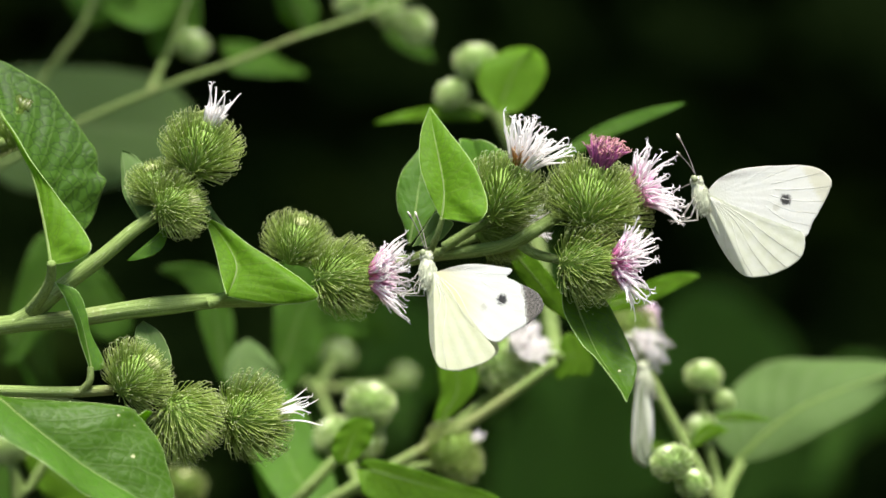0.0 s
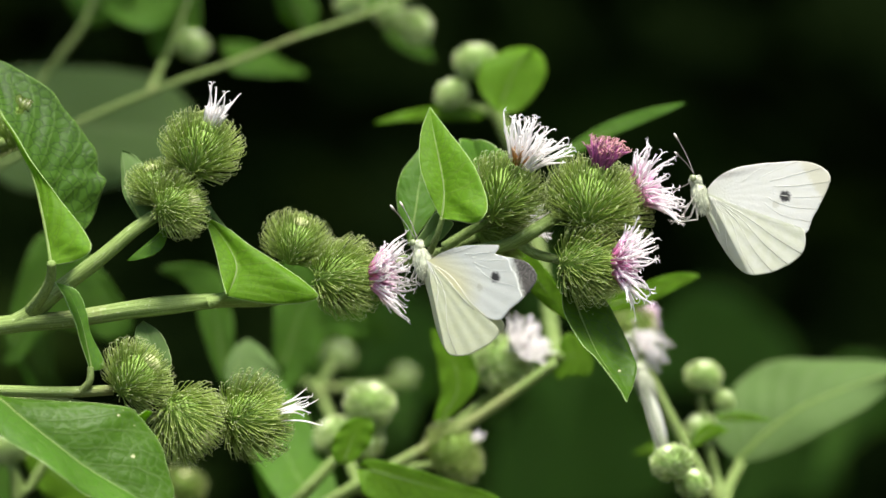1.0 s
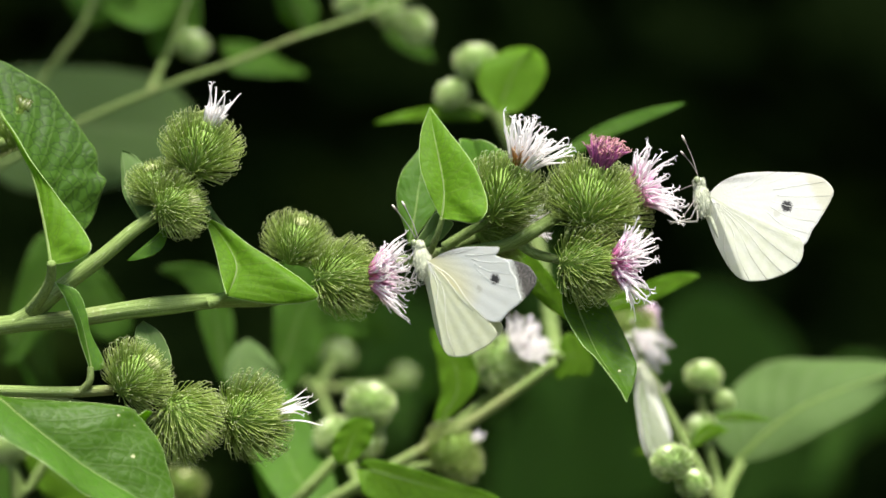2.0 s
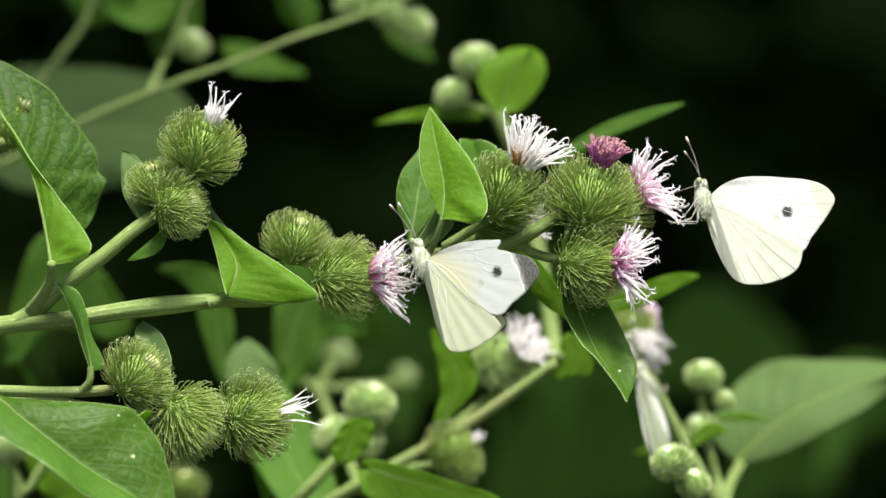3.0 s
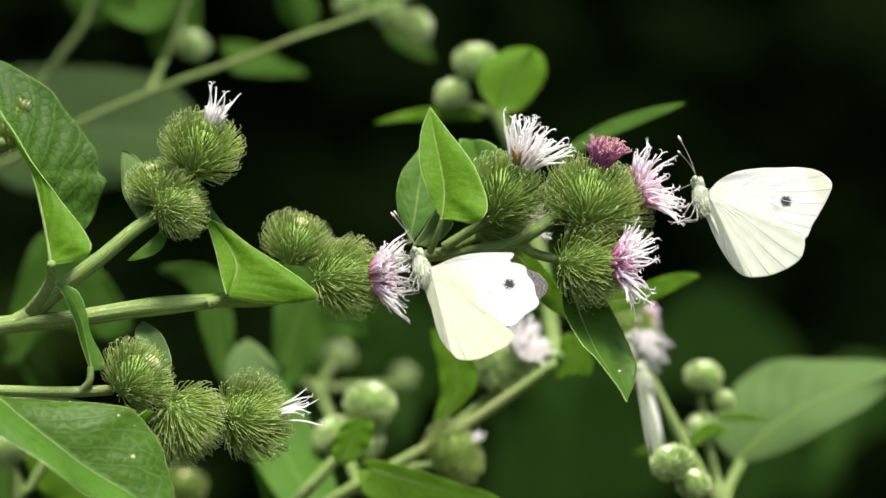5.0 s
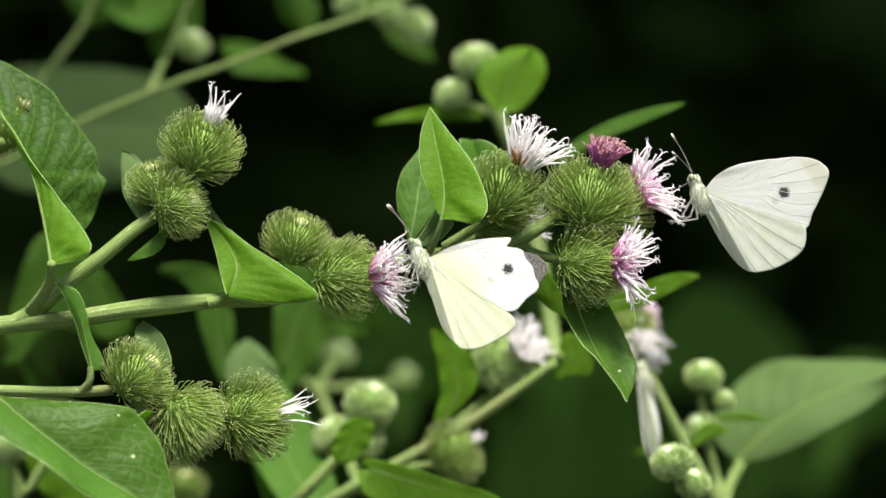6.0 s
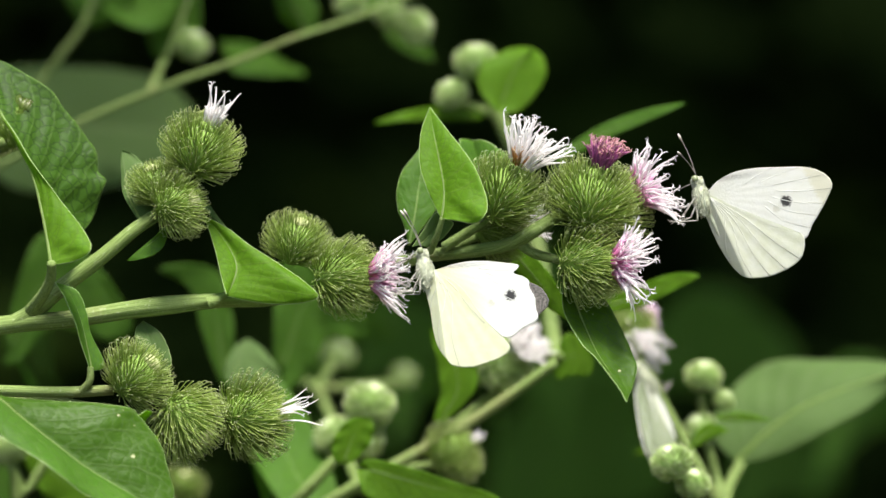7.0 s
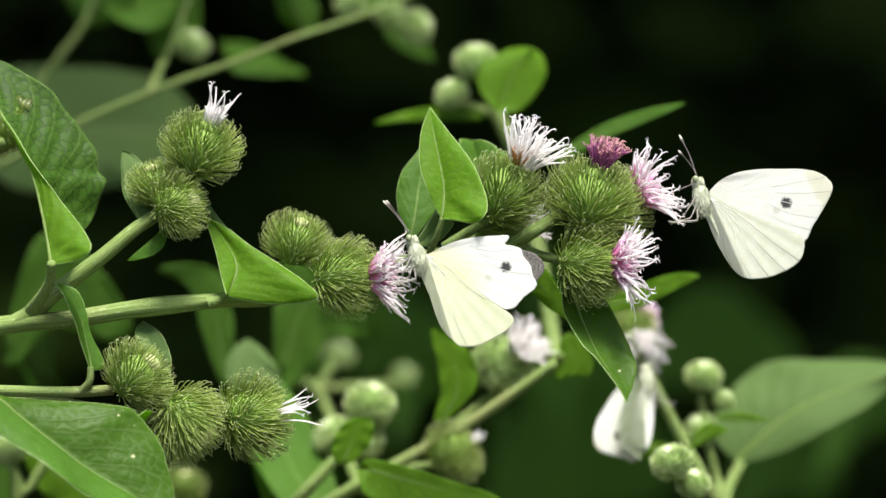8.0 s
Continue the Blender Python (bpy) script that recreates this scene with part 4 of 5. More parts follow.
blade(front, [(-0.0001, -0.0070, 1.1057), (0.0002, -0.0045, 1.1113), (-0.0009, -0.0020, 1.1178), (-0.0019, 0.0005, 1.1229), (-0.0025, 0.0030, 1.1270)],
      [(-0.0002, -0.0070, 1.1056), (-0.0017, -0.0062, 1.1084), (-0.0034, -0.0054, 1.1124), (-0.0044, -0.0034, 1.1167), (-0.0041, -0.0002, 1.1224), (-0.0025, 0.0030, 1.1270)],
      [(0.0000, -0.0080, 1.1057), (0.0022, -0.0092, 1.1054), (0.0057, -0.0105, 1.1048), (0.0077, -0.0118, 1.1062), (0.0081, -0.0095, 1.1094), (0.0063, -0.0064, 1.1147), (0.0034, -0.0033, 1.1192), (0.0003, -0.0001, 1.1232), (-0.0025, 0.0030, 1.1270)], YOUNG, "bright green pointed leaf", ruffle=0.06, bow=0.05, rib=0.0004, seed=9)
blade(front, [(-0.0065, 0.0080, 1.1008), (-0.0055, 0.0105, 1.1061), (-0.0047, 0.0130, 1.1116), (-0.0037, 0.0155, 1.1171), (-0.0024, 0.0180, 1.1220)],
      [(-0.0066, 0.0090, 1.1009), (-0.0074, 0.0103, 1.1045), (-0.0086, 0.0116, 1.1075), (-0.0089, 0.0129, 1.1110), (-0.0080, 0.0141, 1.1147), (-0.0058, 0.0154, 1.1177), (-0.0043, 0.0167, 1.1196), (-0.0024, 0.0180, 1.1220)],
      [(-0.0064, 0.0080, 1.1008), (-0.0036, 0.0100, 1.1045), (-0.0012, 0.0120, 1.1079), (0.0004, 0.0140, 1.1121), (-0.0002, 0.0160, 1.1176), (-0.0024, 0.0180, 1.1220)], MATURE, "green leaf with netted veins", ruffle=0.08, seed=10)
blade(front, [(-0.0045, -0.0030, 1.1007), (-0.0021, -0.0030, 1.1031), (0.0002, -0.0030, 1.1059)],
      [(-0.0058, -0.0030, 1.1004), (-0.0036, -0.0033, 1.1037), (-0.0014, -0.0037, 1.1068), (0.0002, -0.0040, 1.1061)],
      [(-0.0030, -0.0030, 1.1003), (0.0000, -0.0033, 1.1022), (0.0019, -0.0037, 1.1048), (0.0002, -0.0040, 1.1057)], PALE, "small pale downy leaf beside the petiole", rib=0.0002, seed=14)
blade(front, [(0.0091, 0.0120, 1.1045), (0.0078, 0.0147, 1.1105), (0.0070, 0.0173, 1.1154), (0.0059, 0.0200, 1.1208)],
      [(0.0089, 0.0120, 1.1045), (0.0045, 0.0136, 1.1099), (0.0031, 0.0152, 1.1154), (0.0031, 0.0168, 1.1207), (0.0042, 0.0184, 1.1213), (0.0059, 0.0200, 1.1210)],
      [(0.0094, 0.0120, 1.1045), (0.0127, 0.0136, 1.1099), (0.0132, 0.0152, 1.1165), (0.0105, 0.0168, 1.1196), (0.0078, 0.0184, 1.1211), (0.0059, 0.0200, 1.1210)], MATURE, "green leaf with netted veins", ruffle=0.10, seed=11)
blade(front, [(0.0237, 0.0020, 1.0945), (0.0253, -0.0014, 1.0894), (0.0273, -0.0048, 1.0841), (0.0291, -0.0076, 1.0802), (0.0316, -0.0101, 1.0764), (0.0333, -0.0126, 1.0737), (0.0342, -0.0150, 1.0714)],
      [(0.0228, 0.0005, 1.0940), (0.0226, -0.0028, 1.0896), (0.0239, -0.0060, 1.0857), (0.0261, -0.0094, 1.0821), (0.0285, -0.0116, 1.0798), (0.0310, -0.0127, 1.0764), (0.0331, -0.0139, 1.0736), (0.0342, -0.0150, 1.0714)],
      [(0.0256, 0.0040, 1.0945), (0.0307, 0.0020, 1.0903), (0.0324, 0.0000, 1.0875), (0.0345, -0.0020, 1.0834), (0.0357, -0.0040, 1.0804), (0.0364, -0.0068, 1.0776), (0.0357, -0.0095, 1.0745), (0.0348, -0.0123, 1.0728), (0.0342, -0.0150, 1.0714)], SPOTTED, "dark green hanging leaf with pale specks", ruffle=0.06, rib=0.0003, seed=12)
leaf(front, [(0.0133, 0.0220, 1.1001), (0.0178, 0.0240, 1.0946), (0.0251, 0.0280, 1.0857)], 0.00279, 0.00236, (0.7, 0.2, 0.6), (-0.7, 0.0, -0.6), YOUNG, a=0.5, b=0.8, lobe=0, label="bright green narrow leaf", seed=13)


def pinks(seed, reach=1.0):
    """A pink flower head: a dense pink centre and long white florets that sprawl from it."""
    return [dict(seed=seed, count=150, length=0.62 * reach, spread=1.0, material=PINK, wild=0.6, start=0.38, width=0.030, base=0.72, label="dense pink florets"),
            dict(seed=seed + 50, count=62, length=1.15 * reach, spread=1.05, material=PINK_LONG, wild=0.75, start=0.42, width=0.028, base=0.72, label="long white florets")]


# burs of the upper side stem
bur(front, (-0.0458, 0.0000, 1.1192), 0.00686, (0.35, -0.25, 0.85), 0, flower=[dict(seed=2, count=8, length=1.05, spread=0.30, material=WHITE, wild=0.4, start=0.16, base=0.60, width=0.026, label="white florets"), dict(seed=22, count=70, length=0.5, spread=0.15, material=WHITE, wild=0.2, start=0.21, base=0.62, width=0.022, label="short white florets")], stretch=1.08)
bur(front, (-0.0548, 0.0030, 1.1125), 0.00493, (-0.25, -0.15, 0.95), 1)
bur(front, (-0.0500, -0.0030, 1.1084), 0.00579, (0.90, -0.35, 0.20), 2, spin=1.0)
bur(front, (-0.0858, 0.0270, 1.1244), 0.00715, (-0.3, -0.4, 0.8), 3)
snag = tuft(front, 31, 16, 1.0, 0.25, HOOK, base=0.0, width=0.055, wild=0.12, start=0.42, label="bur hooks pushed through a bitten hole")
snag.name = "bract_coat"
snag.matrix_basis = pose(-0.0803, 0.0055, 1.1265) @ Matrix.Rotation(radians(28), 4, "Y") @ Matrix.Rotation(radians(15), 4, "X") @ Matrix.Scale(0.0020, 4)
stem(front, [(-0.0978, 0.0160, 1.1121), (-0.0913, 0.0170, 1.1165), (-0.0850, 0.0170, 1.1209)], 0.0010, 0.0009, name="side_stem")
stem(front, [(-0.149, 0.004, 1.16), (-0.1180, 0.0120, 1.1110), (-0.0978, 0.0160, 1.1121)], 0.0014, 0.0010, name="bough")
# burs before the leaf
bur(front, (-0.0282, 0.0080, 1.1016), 0.00580, (0.30, -0.12, 0.92), 3, stretch=1.05)
bur(front, (-0.0187, 0.0030, 1.0946), 0.00690, (0.95, -0.25, 0.05), 1, flower=pinks(3), stretch=1.1)
# burs of the lower bough
bur(front, (-0.0575, -0.0060, 1.0762), 0.00643, (0.70, -0.20, 0.65), 2)
bur(front, (-0.0482, -0.0040, 1.0672), 0.00708, (0.62, -0.25, -0.62), 0, spin=2.0, stretch=1.05)
bur(front, (-0.0360, 0.0000, 1.0681), 0.00751, (0.95, -0.30, 0.15), 1, spin=0.7, flower=dict(seed=4, count=13, length=0.98, spread=0.26, material=WHITE, wild=0.34, base=0.68, width=0.018, label="white florets"))
# the flowering cluster
bur(front, (0.0119, 0.0000, 1.1108), 0.00708, (0.50, -0.2, 0.85), 2, flower=[dict(seed=5, count=75, length=1.15, spread=0.75, material=WHITE, wild=0.45, start=0.36, width=0.028, label="white florets"), dict(seed=25, count=14, length=0.55, spread=0.5, material=RUSTY, wild=0.4, start=0.16, width=0.03, lean=(-0.7, 0.0), label="withered rusty florets")], stretch=1.1)
bur(front, (0.0110, 0.0100, 1.1042), 0.00601, (0.85, 0.1, 0.1), 0, flower=dict(seed=6, count=40, length=0.8, spread=0.5, material=WHITE, wild=0.4, label="white florets"), spin=1.5)
bur(front, (0.0282, -0.0020, 1.1099), 0.00794, (0.20, -0.25, 0.90), 3, flower=dict(seed=7, count=210, length=0.68, spread=0.34, material=FADED, wild=0.8, start=0.20, base=0.74, lean=(0.12, 0.0), width=0.024, label="faded purple florets"))
bur(front, (0.0325, 0.0060, 1.1082), 0.00708, (0.80, -0.2, 0.45), 1, flower=pinks(8), spin=0.4, stretch=1.05)
bur(front, (0.0275, -0.0040, 1.0974), 0.00708, (0.95, -0.3, 0.0), 0, flower=pinks(9), spin=2.6)

# ---- plants behind ----
left_back = plant("tall burdock with soft green buds behind")
stem(left_back, [(-0.20, 0.10, -0.02), (-0.195, 0.095, 0.6), (-0.18, 0.08, 1.05)], 0.007, 0.004, name="stalk")
stem(left_back, [(-0.18, 0.08, 1.05), (-0.1200, 0.1100, 1.1056), (-0.0948, 0.1010, 1.1178), (-0.0766, 0.1010, 1.1276), (-0.0585, 0.1010, 1.1351), (-0.0440, 0.1010, 1.1402), (-0.0318, 0.1010, 1.1451), (-0.0176, 0.1100, 1.1504), (-0.0030, 0.1191, 1.1568)], 0.00080, 0.00054, name="bough")
stem(left_back, [(-0.1040, 0.1191, 1.1137), (-0.0907, 0.1340, 1.1351), (-0.0844, 0.1340, 1.1433), (-0.0794, 0.1340, 1.1503), (-0.0744, 0.1340, 1.1627)], 0.00088, 0.00072, name="bough")
stem(left_back, [(-0.0630, 0.1010, 1.1329), (-0.0615, 0.1191, 1.1396), (-0.0585, 0.1191, 1.1457), (-0.0548, 0.1191, 1.1568)], 0.00072, 0.00064, name="side_stem")
blade(left_back, [(-0.1085, 0.1700, 1.1261), (-0.0889, 0.1700, 1.1281), (-0.0694, 0.1700, 1.1274), (-0.0545, 0.1700, 1.1264)],
      [(-0.1093, 0.1780, 1.1277), (-0.1028, 0.1780, 1.1405), (-0.0871, 0.1780, 1.1423), (-0.0700, 0.1780, 1.1406), (-0.0608, 0.1780, 1.1362), (-0.0549, 0.1780, 1.1266)],
      [(-0.1076, 0.1620, 1.1246), (-0.0985, 0.1620, 1.1143), (-0.0818, 0.1620, 1.1133), (-0.0676, 0.1620, 1.1166), (-0.0586, 0.1620, 1.1214), (-0.0540, 0.1620, 1.1262)], PALE, "broad dull green leaf", ruffle=0.04, rim=0, seed=20)
stem(left_back, [(-0.185, 0.085, 0.95), (-0.1362, 0.2117, 1.1150), (-0.1171, 0.2117, 1.1192)], 0.002, 0.0015, name="petiole")
blade(left_back, [(-0.0758, 0.1361, 1.1543), (-0.0682, 0.1361, 1.1523), (-0.0593, 0.1361, 1.1546)],
      [(-0.0766, 0.1457, 1.1554), (-0.0696, 0.1457, 1.1572), (-0.0639, 0.1457, 1.1569), (-0.0598, 0.1457, 1.1554)],
      [(-0.0752, 0.1312, 1.1533), (-0.0685, 0.1312, 1.1490), (-0.0617, 0.1312, 1.1493), (-0.0590, 0.1312, 1.1538)], MATURE, "soft green leaf", rim=0, seed=21)
blade(left_back, [(-0.0793, 0.1361, 1.1493), (-0.0776, 0.1361, 1.1531), (-0.0748, 0.1361, 1.1591)],
      [(-0.0802, 0.1409, 1.1496), (-0.0835, 0.1409, 1.1538), (-0.0841, 0.1409, 1.1582), (-0.0752, 0.1409, 1.1594)],
      [(-0.0788, 0.1361, 1.1492), (-0.0727, 0.1361, 1.1510), (-0.0676, 0.1361, 1.1578), (-0.0748, 0.1361, 1.1591)], MATURE, "bright green leaf", rim=0, seed=22)
blade(left_back, [(-0.0500, 0.1505, 1.1457), (-0.0426, 0.1505, 1.1425), (-0.0314, 0.1505, 1.1395)],
      [(-0.0505, 0.1602, 1.1473), (-0.0417, 0.1602, 1.1462), (-0.0369, 0.1602, 1.1428), (-0.0317, 0.1602, 1.1401)],
      [(-0.0494, 0.1457, 1.1450), (-0.0472, 0.1457, 1.1401), (-0.0399, 0.1457, 1.1389), (-0.0312, 0.1457, 1.1391)], MATURE, "bright green pointed leaf", rim=0, seed=23)
blade(left_back, [(-0.0296, 0.1361, 1.1476), (-0.0318, 0.1361, 1.1515), (-0.0350, 0.1361, 1.1572)],
      [(-0.0301, 0.1409, 1.1476), (-0.0358, 0.1409, 1.1518), (-0.0377, 0.1409, 1.1575), (-0.0352, 0.1409, 1.1579)],
      [(-0.0293, 0.1361, 1.1476), (-0.0275, 0.1361, 1.1522), (-0.0300, 0.1361, 1.1572), (-0.0350, 0.1361, 1.1576)], MATURE, "soft green leaf", rim=0, seed=24)
blade(left_back, [(-0.0180, 0.1361, 1.1515), (-0.0162, 0.1361, 1.1543), (-0.0130, 0.1361, 1.1578)],
      [(-0.0186, 0.1409, 1.1518), (-0.0201, 0.1409, 1.1556), (-0.0181, 0.1409, 1.1582), (-0.0131, 0.1409, 1.1584)],
      [(-0.0176, 0.1361, 1.1513), (-0.0118, 0.1361, 1.1531), (-0.0091, 0.1361, 1.1568), (-0.0130, 0.1361, 1.1581)], MATURE, "small green leaf", rim=0, seed=26)
blade(left_back, [(-0.0638, 0.1409, 1.1430), (-0.0611, 0.1409, 1.1487), (-0.0583, 0.1409, 1.1575)],
      [(-0.0647, 0.1457, 1.1432), (-0.0662, 0.1457, 1.1489), (-0.0639, 0.1457, 1.1578), (-0.0586, 0.1457, 1.1582)],
      [(-0.0627, 0.1361, 1.1427), (-0.0551, 0.1361, 1.1476), (-0.0542, 0.1361, 1.1565), (-0.0580, 0.1361, 1.1576)], MATURE, "small green leaf", rim=0, seed=27)
bur(left_back, (-0.0552, 0.1265, 1.1449), 0.00450, (0.4, -0.3, 0.8), 0, bud=True)
bur(left_back, (-0.0057, 0.1191, 1.1485), 0.00470, (0.9, -0.3, 0.2), 1, bud=True)
bur(left_back, (-0.0204, 0.1265, 1.1540), 0.00400, (-0.2, -0.3, 0.9), 0, bud=True)
bur(left_back, (-0.0118, 0.1340, 1.1522), 0.00420, (0.3, -0.3, 0.9), 1, bud=True)
leaf(left_back, [(-0.0120, 0.1455, 1.1493), (-0.0069, 0.1455, 1.1460), (-0.0020, 0.1455, 1.1423)], 0.00321, 0.00247, (0.5, 0, 0.8), (-0.5, 0, -0.8), MATURE, label="green leaf", seed=25)

centre_back = plant("burdock with rounded green buds behind")
stem(centre_back, [(-0.06, 0.07, -0.02), (-0.05, 0.065, 0.5), (-0.04, 0.058, 0.95), (-0.0399, 0.0660, 1.0368)], 0.005, 0.0022, name="stalk", label="long pale green stalk")
stem(centre_back, [(-0.0399, 0.0660, 1.0368), (-0.0223, 0.0570, 1.0491), (-0.0074, 0.0570, 1.0574), (0.0076, 0.0570, 1.0662), (0.0231, 0.0570, 1.0771)], 0.0015, 0.0010, name="bough")
stem(centre_back, [(-0.0399, 0.0660, 1.0368), (-0.0330, 0.0660, 1.0444), (-0.0292, 0.0570, 1.0493), (-0.0211, 0.0570, 1.0582), (-0.0165, 0.0570, 1.0633)], 0.0015, 0.0011, name="side_stem")
stem(centre_back, [(-0.0171, 0.0840, 1.0492), (-0.0281, 0.1350, 1.0688), (-0.0362, 0.1500, 1.0689), (-0.0438, 0.1500, 1.0721)], 0.0011, 0.0009, name="side_stem")
stem(centre_back, [(-0.0281, 0.1350, 1.0688), (-0.0206, 0.1350, 1.0694), (-0.0082, 0.1500, 1.0696)], 0.0010, 0.0009, name="side_stem")
bur(centre_back, (-0.0245, 0.1950, 1.0750), 0.00420, (0.4, -0.3, 0.8), 0, bud=True)
bur(centre_back, (-0.0439, 0.1950, 1.0708), 0.00373, (-0.4, -0.3, 0.8), 1, bud=True)
bur(centre_back, (-0.0092, 0.1950, 1.0701), 0.00340, (0.4, -0.3, 0.8), 1, bud=True)
stem(centre_back, [(-0.0281, 0.1350, 1.0688), (-0.0258, 0.1425, 1.0723), (-0.0241, 0.1500, 1.0753)], 0.0009, 0.0008, name="side_stem")
leaf(centre_back, [(-0.0418, 0.0768, 1.0696), (-0.0431, 0.0786, 1.0742), (-0.0424, 0.0804, 1.0783), (-0.0407, 0.0822, 1.0812)], 0.00237, 0.00995, (-1, 0, 0), (0.9, 0.0, -0.4), PALE, a=0.4, b=0.5, label="pale green leaf", seed=38)
stem(centre_back, [(-0.0016, 0.0660, 1.0606), (0.0007, 0.0660, 1.0699), (-0.0005, 0.0660, 1.0757)], 0.0008, 0.0006, name="side_stem")
stem(centre_back, [(0.0019, 0.0660, 1.0635), (0.0077, 0.0660, 1.0682), (0.0123, 0.0660, 1.0723)], 0.0010, 0.0008, name="side_stem")
stem(centre_back, [(-0.0109, 0.0660, 1.0548), (-0.0039, 0.0660, 1.0554), (0.0019, 0.0660, 1.0566)], 0.0010, 0.0008, name="side_stem")
bur(centre_back, (-0.0150, 0.0660, 1.0682), 0.00604, (0.25, -0.2, 0.9), 0, bud=True, stretch=1.05)
bur(centre_back, (-0.0228, 0.0750, 1.0614), 0.00511, (-0.5, -0.3, 0.7), 1, bud=True)
bur(centre_back, (-0.0167, 0.0660, 1.0612), 0.00557, (0.2, -0.5, 0.7), 1, bud=True)
leaf(centre_back, [(-0.0198, 0.0480, 1.0575), (-0.0181, 0.0480, 1.0620), (-0.0164, 0.0480, 1.0662)], 0.00387, 0.00387, (-1, 0, 0), (1, 0, 0), YOUNG, a=0.4, b=0.4, label="small bright green leaf", seed=30)
bur(centre_back, (0.0020, 0.0570, 1.0586), 0.00600, (0.7, -0.2, 0.5), 2, flower=dict(seed=12, count=14, length=0.5, spread=0.3, material=WHITE, label="white florets"))
# a flowering bur, given the paler bud coat to brighten it
bur(centre_back, (0.0123, 0.0660, 1.0765), 0.00760, (0.66, -0.60, 0.62), 1, bud=True, flower=dict(seed=13, count=130, length=0.80, spread=0.8, material=WHITE, start=0.34, width=0.03, label="white florets"))
leaf(centre_back, [(0.0001, 0.0570, 1.0662), (0.0030, 0.0570, 1.0714), (0.0018, 0.0570, 1.0783), (-0.0022, 0.0570, 1.0840)], 0.00372, 0.00418, (-1, 0, -0.2), (1, 0, 0.2), YOUNG, a=0.5, b=0.7, label="bright green leaf", seed=31)
leaf(centre_back, [(0.0233, 0.0660, 1.0757), (0.0262, 0.0660, 1.0781), (0.0309, 0.0660, 1.0769)], 0.00464, 0.00418, (-0.1, 0, 1), (0.1, 0, -1), YOUNG, a=0.4, b=0.4, label="small bright green leaf", seed=32)
leaf(centre_back, [(-0.0145, 0.0390, 1.0560), (-0.0072, 0.0390, 1.0540), (0.0018, 0.0390, 1.0517), (0.0114, 0.0390, 1.0502)], 0.00267, 0.00668, (0.2, 0.1, 1), (-0.1, -0.2, -1), YOUNG, a=0.2, b=0.6, label="bright green leaf", seed=33)
leaf(centre_back, [(-0.0247, 0.0606, 1.0401), (-0.0277, 0.0660, 1.0490), (-0.0328, 0.0768, 1.0578), (-0.0413, 0.0966, 1.0761)], 0.00687, 0.00735, (-1, 0, -0.2), (1, 0.1, 0.35), MATURE, a=0.5, b=0.6, label="broad soft green leaf", seed=34)
# the cluster of buds above
stem(centre_back, [(0.0233, 0.0660, 1.0769), (0.0207, 0.0786, 1.0954), (0.0175, 0.0929, 1.1145), (0.0145, 0.0929, 1.1223), (0.0115, 0.0929, 1.1288), (0.0091, 0.0929, 1.1349)], 0.0017, 0.0015, name="side_stem")
bur(centre_back, (0.0070, 0.0929, 1.1398), 0.00527, (0.0, -0.2, 1.0), 0, bud=True)
bur(centre_back, (0.0019, 0.0929, 1.1330), 0.00431, (-0.4, -0.3, 0.8), 1, bud=True)
stem(centre_back, [(0.0115, 0.0929, 1.1283), (0.0067, 0.0929, 1.1301), (0.0025, 0.0929, 1.1312)], 0.0010, 0.0008, name="side_stem")
blade(centre_back, [(0.0116, 0.0786, 1.1287), (0.0130, 0.0786, 1.1325), (0.0153, 0.0786, 1.1380), (0.0185, 0.0786, 1.1418)],
      [(0.0112, 0.0767, 1.1289), (0.0079, 0.0778, 1.1325), (0.0072, 0.0790, 1.1369), (0.0101, 0.0801, 1.1400), (0.0143, 0.0813, 1.1419), (0.0185, 0.0824, 1.1422)],
      [(0.0120, 0.0767, 1.1286), (0.0160, 0.0778, 1.1288), (0.0196, 0.0790, 1.1324), (0.0215, 0.0801, 1.1365), (0.0209, 0.0813, 1.1403), (0.0185, 0.0824, 1.1422)], YOUNG, "bright green rounded leaf", ruffle=0.05, rim=0, seed=35)
leaf(centre_back, [(0.0068, 0.1020, 1.1285), (-0.0005, 0.0930, 1.1286), (-0.0076, 0.0840, 1.1278), (-0.0145, 0.0840, 1.1264)], 0.00165, 0.00130, (0, 0.3, 1), (0, -0.3, -1), YOUNG, a=0.5, b=0.7, label="narrow green leaf", seed=36)
leaf(centre_back, [(0.0248, 0.0570, 1.1191), (0.0317, 0.0570, 1.1231), (0.0398, 0.0570, 1.1265), (0.0495, 0.0570, 1.1298)], 0.00170, 0.00140, (-0.3, 0.1, 0.9), (0.2, -0.15, -0.8), MATURE, a=0.4, b=0.7, label="narrow green leaf", seed=37)
stem(centre_back, [(0.0211, 0.1200, 1.1001), (0.0220, 0.0840, 1.1120), (0.0248, 0.0570, 1.1191)], 0.0010, 0.0008, name="petiole")

right_back = plant("burdock with buds and one broad leaf behind")
stem(right_back, [(0.085, 0.07, -0.02), (0.08, 0.065, 0.5), (0.065, 0.055, 0.95), (0.0634, 0.0660, 1.0368)], 0.005, 0.0022, name="stalk", label="long pale green stalk")
stem(right_back, [(0.0634, 0.0660, 1.0368), (0.0553, 0.0624, 1.0495), (0.0469, 0.0624, 1.0649), (0.0412, 0.0624, 1.0764), (0.0377, 0.0624, 1.0828)], 0.0015, 0.0009, name="bough")
stem(right_back, [(0.0582, 0.0660, 1.0432), (0.0572, 0.0750, 1.0508), (0.0553, 0.0750, 1.0579), (0.0535, 0.0750, 1.0696)], 0.0012, 0.0008, name="side_stem")
